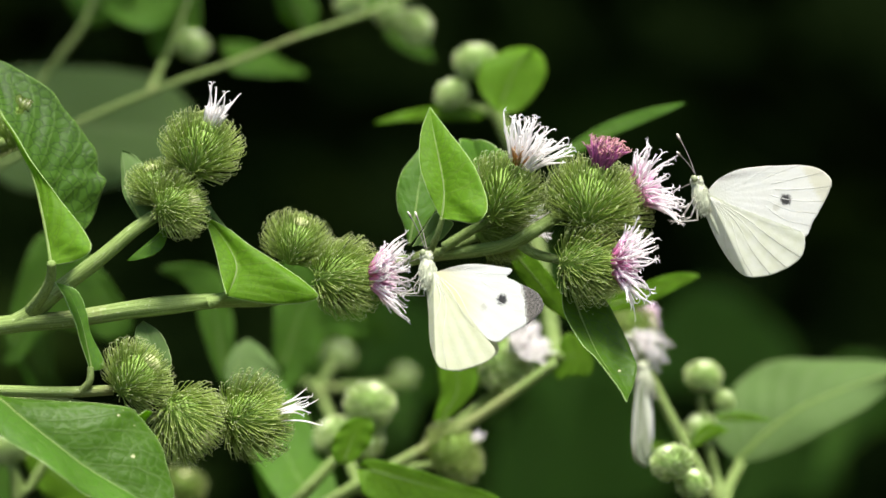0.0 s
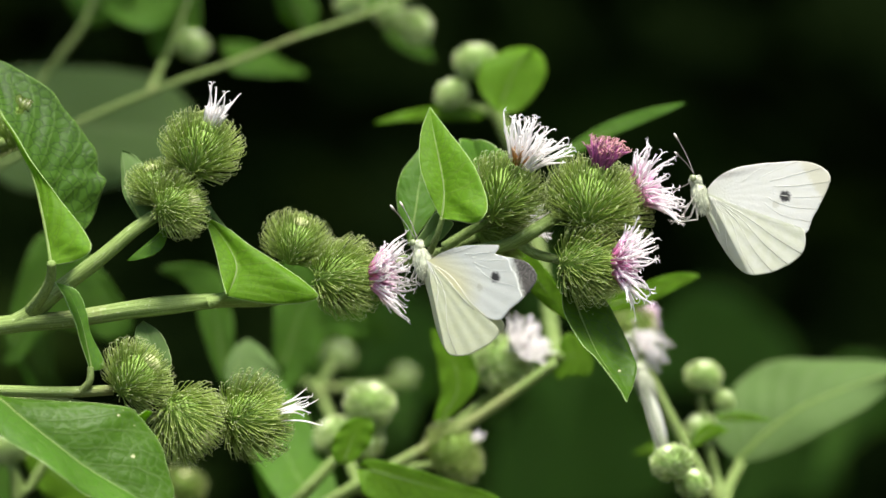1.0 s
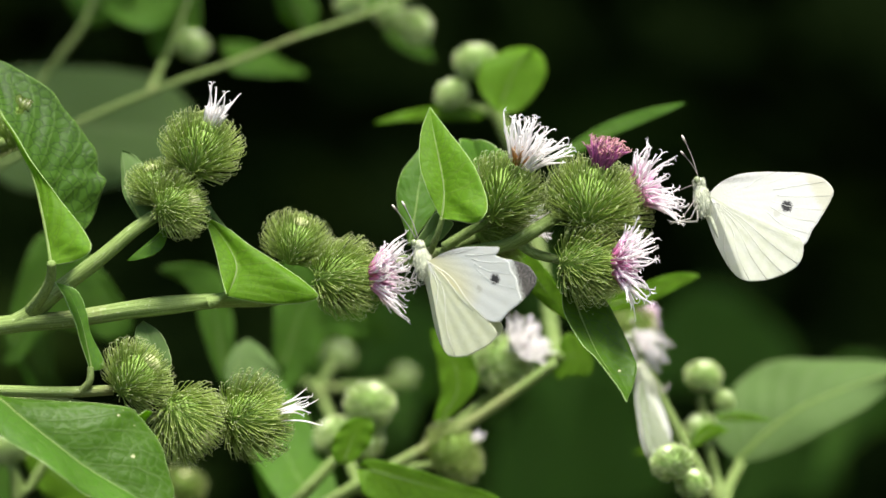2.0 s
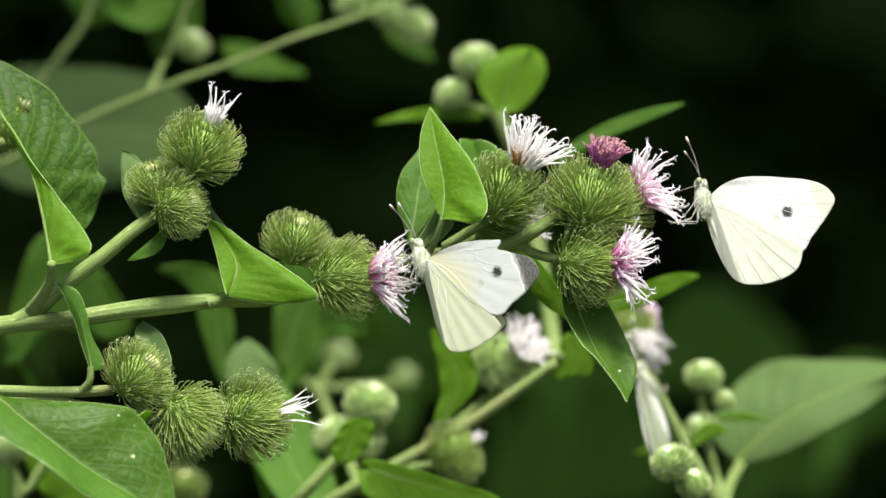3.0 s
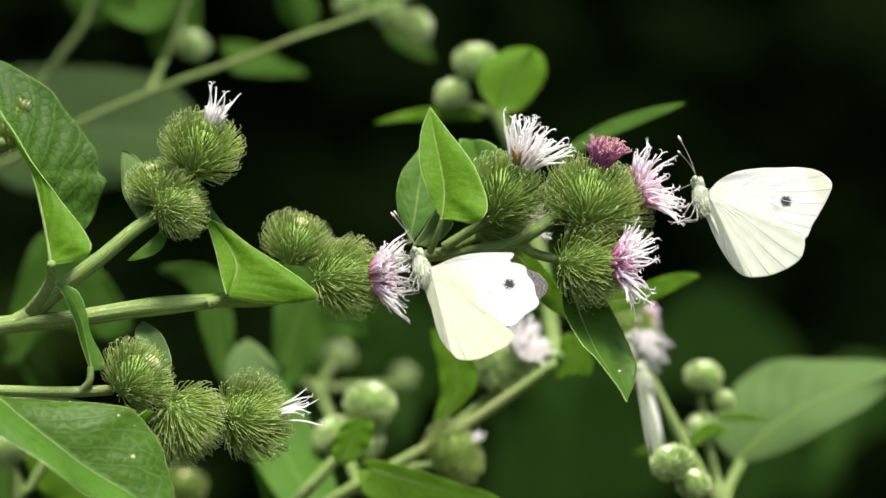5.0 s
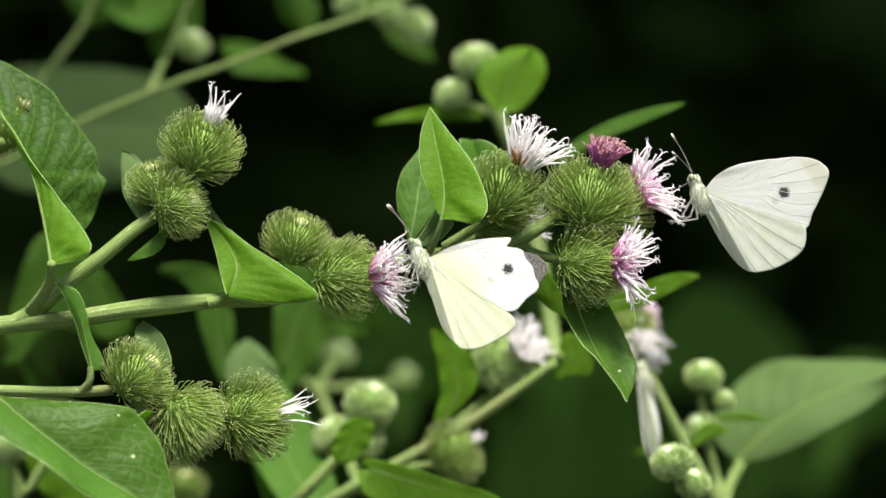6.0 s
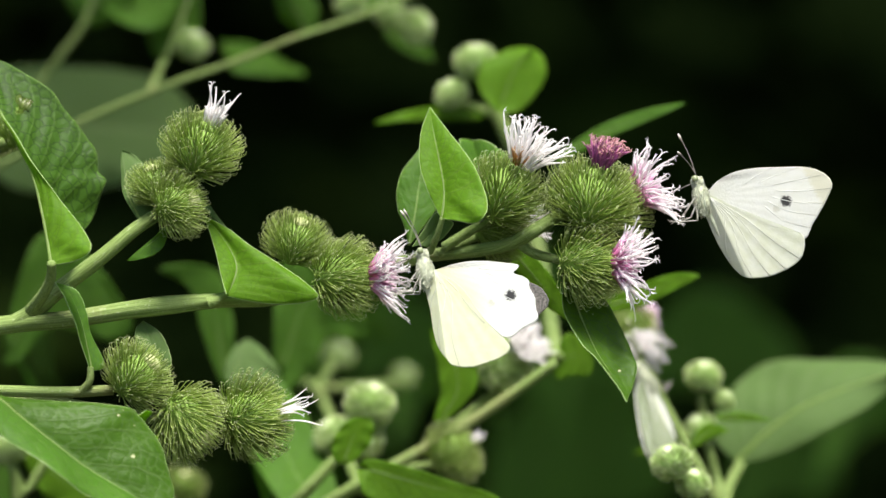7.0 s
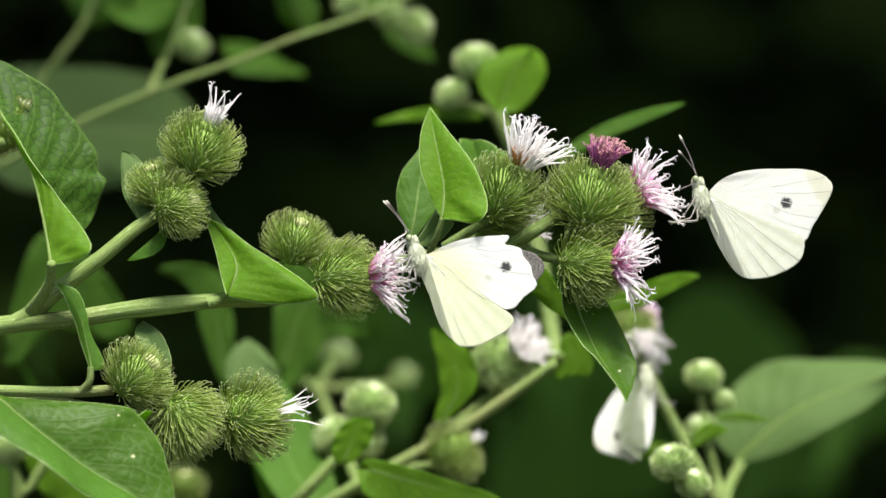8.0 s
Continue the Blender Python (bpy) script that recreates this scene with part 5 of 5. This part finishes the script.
stem(right_back, [(0.0593, 0.0660, 1.0409), (0.0594, 0.0840, 1.0480), (0.0630, 0.0930, 1.0546)], 0.0013, 0.0010, name="petiole")
blade(right_back, [(0.0623, 0.0930, 1.0549), (0.0678, 0.0930, 1.0604), (0.0761, 0.0930, 1.0664), (0.0857, 0.0930, 1.0705), (0.0953, 0.0930, 1.0735), (0.1025, 0.0930, 1.0744)],
      [(0.0618, 0.0930, 1.0552), (0.0581, 0.0960, 1.0587), (0.0576, 0.0990, 1.0634), (0.0612, 0.1020, 1.0695), (0.0662, 0.1050, 1.0739), (0.0722, 0.1037, 1.0760), (0.0806, 0.1025, 1.0763), (0.0913, 0.1013, 1.0762), (0.1033, 0.1000, 1.0742)],
      [(0.0627, 0.0930, 1.0546), (0.0671, 0.0916, 1.0553), (0.0735, 0.0901, 1.0576), (0.0805, 0.0887, 1.0615), (0.0878, 0.0897, 1.0653), (0.0935, 0.0931, 1.0690), (0.0987, 0.0966, 1.0722), (0.1033, 0.1000, 1.0742)], PALE, "broad pale green leaf with a light midrib", ruffle=0.05, rib=0.0006, rim=0, seed=40)
for k, (x, y, z, r, ax) in enumerate(((*(0.0541, 0.0750, 1.0737), 0.00446, (0.1, -0.3, 0.9)), (*(0.0582, 0.0750, 1.0687), 0.00282, (0.5, -0.3, 0.7)), (*(0.0535, 0.0750, 1.0628), 0.00422, (-0.4, -0.4, 0.7)), (*(0.0449, 0.0300, 1.0581), 0.00480, (-0.3, -0.3, 0.8)), (*(0.0495, 0.0350, 1.0537), 0.00400, (0.1, -0.4, 0.8)))):
    bur(right_back, (x, y, z), r, ax, k, bud=True, spin=k)
stem(right_back, [(0.0582, 0.0660, 1.0432), (0.0520, 0.0460, 1.0470), (0.0460, 0.0320, 1.0550)], 0.0010, 0.0008, name="side_stem")
stem(right_back, [(0.0582, 0.0660, 1.0432), (0.0540, 0.0500, 1.0450), (0.0500, 0.0360, 1.0505)], 0.0010, 0.0008, name="side_stem")
leaf(right_back, [(0.0570, 0.0660, 1.0655), (0.0622, 0.0660, 1.0655), (0.0675, 0.0660, 1.0648)], 0.00093, 0.00093, (0, 0, 1), (0, 0, -1), YOUNG, label="narrow green leaf", seed=41)
leaf(right_back, [(0.0507, 0.0570, 1.0605), (0.0541, 0.0570, 1.0628), (0.0581, 0.0570, 1.0631)], 0.00186, 0.00163, (0, 0, 1), (0, 0, -1), YOUNG, label="small green leaf", seed=42)
leaf(right_back, [(0.0463, 0.0840, 1.0586), (0.0434, 0.0840, 1.0580), (0.0398, 0.0840, 1.0571)], 0.00116, 0.00116, (0, 0, 1), (0, 0, -1), YOUNG, label="small green leaf", seed=43)
leaf(right_back, [(0.0337, 0.0480, 1.0887), (0.0405, 0.0480, 1.0910), (0.0462, 0.0480, 1.0933), (0.0516, 0.0480, 1.0947)], 0.00227, 0.00227, (0.1, 0.0, 1), (0.1, 0.0, -1), YOUNG, a=0.4, b=0.7, label="bright green narrow leaf", seed=44)
bur(right_back, (0.0366, 0.0740, 1.0850), 0.00604, (0.85, -0.45, 0.25), 0, flower=dict(seed=14, count=150, length=0.62, spread=0.6, material=PINK, wild=0.5, start=0.30, width=0.03, base=0.72, label="dense pink florets"))
bur(right_back, (0.0392, 0.0680, 1.0842), 0.00420, (0.14, -0.75, -0.65), 1, flower=dict(seed=15, count=140, length=1.8, spread=0.8, material=WHITE, start=0.34, width=0.03, label="white florets"))

stem(left_back, [(-0.18, 0.08, 0.9), (-0.0980, 0.0660, 1.0467), (-0.0875, 0.0660, 1.0479), (-0.0823, 0.0660, 1.0554), (-0.0782, 0.0660, 1.0595)], 0.0014, 0.0010, name="side_stem")
stem(left_back, [(-0.0864, 0.0660, 1.0490), (-0.0875, 0.0660, 1.0537), (-0.0899, 0.0660, 1.0583)], 0.0009, 0.0007, name="side_stem")
bur(left_back, (-0.0887, 0.0660, 1.0595), 0.00464, (-0.3, -0.3, 0.8), 0, bud=True)
bur(left_back, (-0.0808, 0.0750, 1.0602), 0.00464, (0.3, -0.3, 0.8), 1, bud=True)
leaf(left_back, [(-0.0858, 0.0840, 1.0575), (-0.0799, 0.0840, 1.0515), (-0.0704, 0.0840, 1.0456)], 0.00474, 0.00474, (0.5, 0, 0.8), (-0.5, 0, -0.8), YOUNG, label="bright green leaf", seed=28)
leaf(left_back, [(-0.1021, 0.1020, 1.0614), (-0.0972, 0.1020, 1.0542), (-0.0924, 0.1020, 1.0445)], 0.00605, 0.00605, (1, 0, 0.3), (-1, 0, -0.3), MATURE, label="green leaf", seed=29)
bur(left_back, (-0.0560, 0.1100, 1.0490), 0.00440, (0.2, -0.3, 0.8), 1)
stem(left_back, [(-0.0875, 0.0660, 1.0479), (-0.0678, 0.0900, 1.0422), (-0.0560, 0.1100, 1.0460)], 0.0010, 0.0008, name="side_stem")

# ---- large low leaves farther back ----
low = plant("large dark green lower leaves of burdock")
stem(low, [(0.05, 0.6, -0.02), (0.05, 0.58, 0.5), (0.05, 0.56, 0.85)], 0.008, 0.004, name="stalk")
for k, (base, tip, w) in enumerate((((0.0649, 0.6000, 1.0590), (0.1190, 0.6000, 1.0570), 0.01971), ((0.0190, 0.6750, 1.0160), (0.0842, 0.6750, 1.0260), 0.0290), ((0.0950, 0.6000, 1.0120), (0.1325, 0.6000, 1.0251), 0.01501), ((-0.0295, 0.6300, 1.0580), (0.0050, 0.6300, 1.0676), 0.01725), ((-0.0924, 0.1020, 1.0796), (-0.0664, 0.1020, 1.0838), 0.01064), ((-0.0343, 0.1020, 1.0747), (-0.0162, 0.1020, 1.0838), 0.01088), ((-0.0464, 0.1020, 1.0735), (-0.0607, 0.1020, 1.0959), 0.00411), ((0.1133, 0.4500, 1.0398), (0.1434, 0.4500, 1.0532), 0.01341), ((-0.1010, 0.2700, 1.0686), (-0.1096, 0.2700, 1.0715), 0.00488), ((0.0303, 0.7500, 1.0753), (0.0574, 0.7500, 1.0836), 0.01455), ((-0.0348, 0.3000, 1.0677), (-0.0124, 0.3000, 1.0780), 0.00855), ((0.0144, 0.4500, 1.0566), (0.0379, 0.4500, 1.0507), 0.00670), ((0.0350, 0.5000, 1.0522), (0.0586, 0.5000, 1.0566), 0.00802), ((-0.0135, 0.4000, 1.0471), (0.0026, 0.4000, 1.0583), 0.00644))):
    b, t = Vector(base), Vector(tip)
    mid = b.lerp(t, 0.5) + Vector((0, 0.0, 0.01))
    d = (t - b).normalized()
    up = Vector((0.05, -0.10 if b.y < 0.2 else -0.36, 1)) - d * d.z
    leaf(low, [b, b.lerp(mid, 0.5) + Vector((0, 0, 0.006)), mid, t], w, w * 0.9, up, -up, MATURE if b.y < 0.35 else DEEP, a=0.5, b=0.55, label="broad dark green leaf", seed=50 + k)
    stem(low, [(0.05, 0.57, 0.75), (b + Vector((0.05, 0.57, 0.75))) / 2 - Vector((0, 0, 0.02)), b], 0.0009, 0.0006, name="petiole", material=DEEP)

# ---- butterflies ----
FORE = [(0, 8), (20, 30), (50, 46), (90, 54), (130, 57), (160, 59), (190, 55), (211, 43), (218, 28), (213, 10), (200, -17), (187, -42), (172, -68), (120, -55), (60, -24), (12, -8)]
HIND = [(0, 4), (40, -14), (95, -42), (140, -54), (169, -60), (174, -82), (167, -105), (150, -120), (130, -131), (110, -138), (85, -142), (65, -137), (45, -118), (20, -80), (3, -45), (-8, -22)]
FORE_C = [(15, 0), (40, 13), (69, 21), (99, 24), (129, 24), (149, 23), (148, 15), (142, 8), (158, 4), (170, -2), (173, -15), (184, -30), (188, -49), (193, -69), (168, -89), (149, -106), (119, -99), (59, -59), (15, -25), (4, -8)]
FAR_C = [(15, -2), (60, 12), (100, 16), (142, 4), (160, 1), (178, -3), (195, -10), (208, -25), (210, -34), (206, -44), (190, -63), (162, -84), (138, -98), (110, -92), (59, -59), (15, -25), (4, -8)]
HIND_C = [(4, -16), (43, -46), (83, -76), (128, -102), (147, -119), (149, -131), (134, -146), (107, -159), (91, -166), (58, -168), (42, -156), (25, -135), (15, -110), (7, -79), (-3, -49), (-8, -35), (-4, -22)]
FORE_S, HIND_S = ([(0.88 * p, 0.88 * q) for p, q in shape] for shape in (FORE, HIND))
right_fly, right_parts = butterfly("white butterfly with closed wings and one black spot", (0.0441, 0.0000, 1.1054), FORE, HIND, FORE, HIND, FW, HW, FW, ink=VEIN_TIP, shift=(55, 46))
centre_fly, centre_parts = butterfly("white butterfly with dusky wing tip on pink florets", (-0.0029, -0.0060, 1.0980), FORE_C, HIND_C, FAR_C, HIND_C, FW_NEAR, HW_WARM, FW_DUSK, ink=VEIN_FAINT, feel=((-60, 96), (-66, 101)), crease=-76)
back_fly, back_parts = butterfly("white butterfly that opens and shuts its wings", (0.0407, 0.0570, 1.0730), FORE_S, HIND_S, FORE_S, HIND_S, UNDER_DUSTED_SHADE, UNDER_DUSTED_SHADE, UNDER_DUSTED_SHADE, upper=FW, ink=VEIN_FAINT, flat=0.3)


# ---- what moves ----
def motions():
    x, y, z = (0.0441, 0.0000, 1.1054)
    rows = [(0.0, 1.8, 1), (0.3, -1.0, 1), (0.5, 1.8, 1), (0.8, 3.0, 1), (1.0, 0.0, 2), (1.3, 3.5, -1), (1.5, 6.8, -3), (1.7, 7.0, -3), (2.3, 3.0, -4), (2.8, 1.8, -4), (3.0, 8.5, -6), (3.2, -0.5, -5), (3.5, 3.0, -8),
            (3.8, 5.5, -9), (4.0, 6.2, -9), (4.5, 6.2, -9), (4.7, 3.5, -8), (5.3, 3.0, -3), (5.8, 2.0, 1), (6.0, -2.0, 2), (6.5, 4.4, 0), (6.8, 5.5, 0), (7.0, 2.6, 0), (7.3, 6.0, -2), (7.5, 3.5, -1), (7.8, -0.5, 0), (8.0, 3.8, -4)]
    walk(right_fly, [(t, pose(x, y, z, lean, a, 0)) for t, a, lean in rows])
    walk(centre_fly, [
        (0.0, pose(*(-0.0017, -0.0090, 1.0958), -8, 7.6, -24)), (0.5, pose(*(-0.0023, -0.0090, 1.0972), -4, 6.0, -25)), (0.8, pose(*(-0.0029, -0.0090, 1.0980), 1, 0.5, -29)),
        (1.0, pose(*(-0.0029, -0.0090, 1.0981), 2, -0.5, -30)), (1.5, pose(*(-0.0025, -0.0090, 1.0983), 2, 1.5, -33)), (1.7, pose(*(-0.0028, -0.0090, 1.0982), 2, 1.0, -32)),
        (2.3, pose(*(-0.0028, -0.0090, 1.0978), 1, 0.5, -30)), (2.8, pose(*(-0.0025, -0.0090, 1.0973), 0, 0, -30)), (3.0, pose(*(-0.0030, -0.0090, 1.0984), -2, -2.7, -27)),
        (3.2, pose(*(-0.0030, -0.0090, 1.0982), -3, -2.7, -25)), (3.5, pose(*(-0.0030, -0.0090, 1.0982), -4, -2.8, -18)), (4.0, pose(*(-0.0025, -0.0090, 1.0968), -9, 0.1, -5)),
        (4.5, pose(*(-0.0025, -0.0090, 1.0969), -11, 0.4, 0)), (4.7, pose(*(-0.0027, -0.0090, 1.0964), -11, 0.7, 0)), (5.3, pose(*(-0.0028, -0.0090, 1.0969), -8, -1, -1)),
        (5.8, pose(*(-0.0029, -0.0090, 1.0975), -7, -3.1, -1)), (6.0, pose(*(-0.0031, -0.0090, 1.0984), -7, -4.1, -4)), (6.5, pose(*(-0.0025, -0.0090, 1.0972), -11, 2.7, 0)),
        (7.0, pose(*(-0.0021, -0.0090, 1.0962), -9, 6.4, 0)), (7.2, pose(*(-0.0028, -0.0090, 1.0968), -6, 1.0, -6)), (7.5, pose(*(-0.0039, -0.0090, 1.0988), -5, -4.8, -10)), (8.0, pose(*(-0.0036, -0.0090, 1.0990), -6, -3.4, 0))])
    # the one behind: lean, pitch and yaw of its body, then how far one pair of wings is open and swept back, and the other where it differs
    x, y, z = (0.0407, 0.0570, 1.0730)
    beats = [(0, -9, 15, -14, 0, 37), (0.2, -9, 15, -11, 0, 37), (0.3, 1, 10.9, -2.7, 17.1, 32, 20.6, 32), (0.4, -18, 15, -8, 0, 37), (0.5, -5.3, 24, -12.4, 48.7, 24.5, 52.4, 18.2), (0.6, 3.9, 6, 18.1, 35.8, 29.2, 35.5, 15.4), (0.7, -7, 14, -14, 0, 32), (0.8, -8.8, 20.6, -5.6, 11.4, 45, 19.8, 43.2),
             (0.9, -24, 14, -18, 0, 36), (1, -22, 15, -8, 0, 37), (1.3, -20, 15, -10, 0, 37), (1.5, -20, 15, -11, 0, 37), (1.7, -29, 15, -21, 0, 37), (2.3, -30, 15, -22, 0, 37), (2.8, -33, 15, -25, 0, 37), (3, -27, 15, -17, 0, 37),
             (3.5, -32, 15, -24, 0, 37), (4, -28, 15, -18, 0, 37), (4.5, -30, 15, -21, 0, 37), (4.7, -23, 15, -11, 0, 37), (5.3, -17, 15, -11, 0, 37), (5.8, -14, 15, -11, 0, 37), (6, -17, 15, -12, 0, 37), (6.5, -19, 15, -13, 0, 37),
             (6.8, -15, 15, -13, 0, 37), (7, -34, 15, -25, 0, 37), (7.1, -27, 15, -12, 0, 35), (7.2, -9.8, -18.7, -2.4, 85, 40.9, 85, 21.6), (7.3, 0.5, 6, 37.3, 53.1, 18.5, 27.1, 7.4), (7.4, -34, 6, -8.2, 32.4, 39.3, 40.7, 34.3), (7.5, -46.1, -4, -37.7, 51.2, 11.4, 80.4, 34.7), (7.6, 13.3, 6, -25.3, 82.4, 50, 91.7, 50),
             (7.7, -25.2, 5.7, 18.9, 59.5, 8.8, 69.2, 5.3), (7.8, -26, 2, -26, 2, 34), (7.9, -13.5, -0.3, -7.5, 22.3, 27, 24.4, 24.1), (8, -9.4, -7, -36.1, 11.4, 44.6)]
    spine = Vector((-0.30, 0, 0.95)).normalized()
    walk(back_fly, [(t, pose(x, y, z, 0, lean, 0) @ pose(0, 0, 0, pitch, 0, 0) @ pose(0, 0, 0, 0, 0, yaw - 90)) for t, lean, pitch, yaw, *_ in beats])
    for key, side in (("near_fore", -1), ("near_hind", -1), ("far_fore", 1), ("far_hind", 1)):
        share = 1.0 if "fore" in key else 0.27
        spread = [(row[0], *(row[4:6] if side < 0 else row[-2:])) for row in beats]
        walk(back_parts[key], [(t, Matrix.Rotation(radians(side * wide), 4, spine) @ Matrix.Rotation(radians(share * swept), 4, "Y")) for t, wide, swept in spread])


motions()
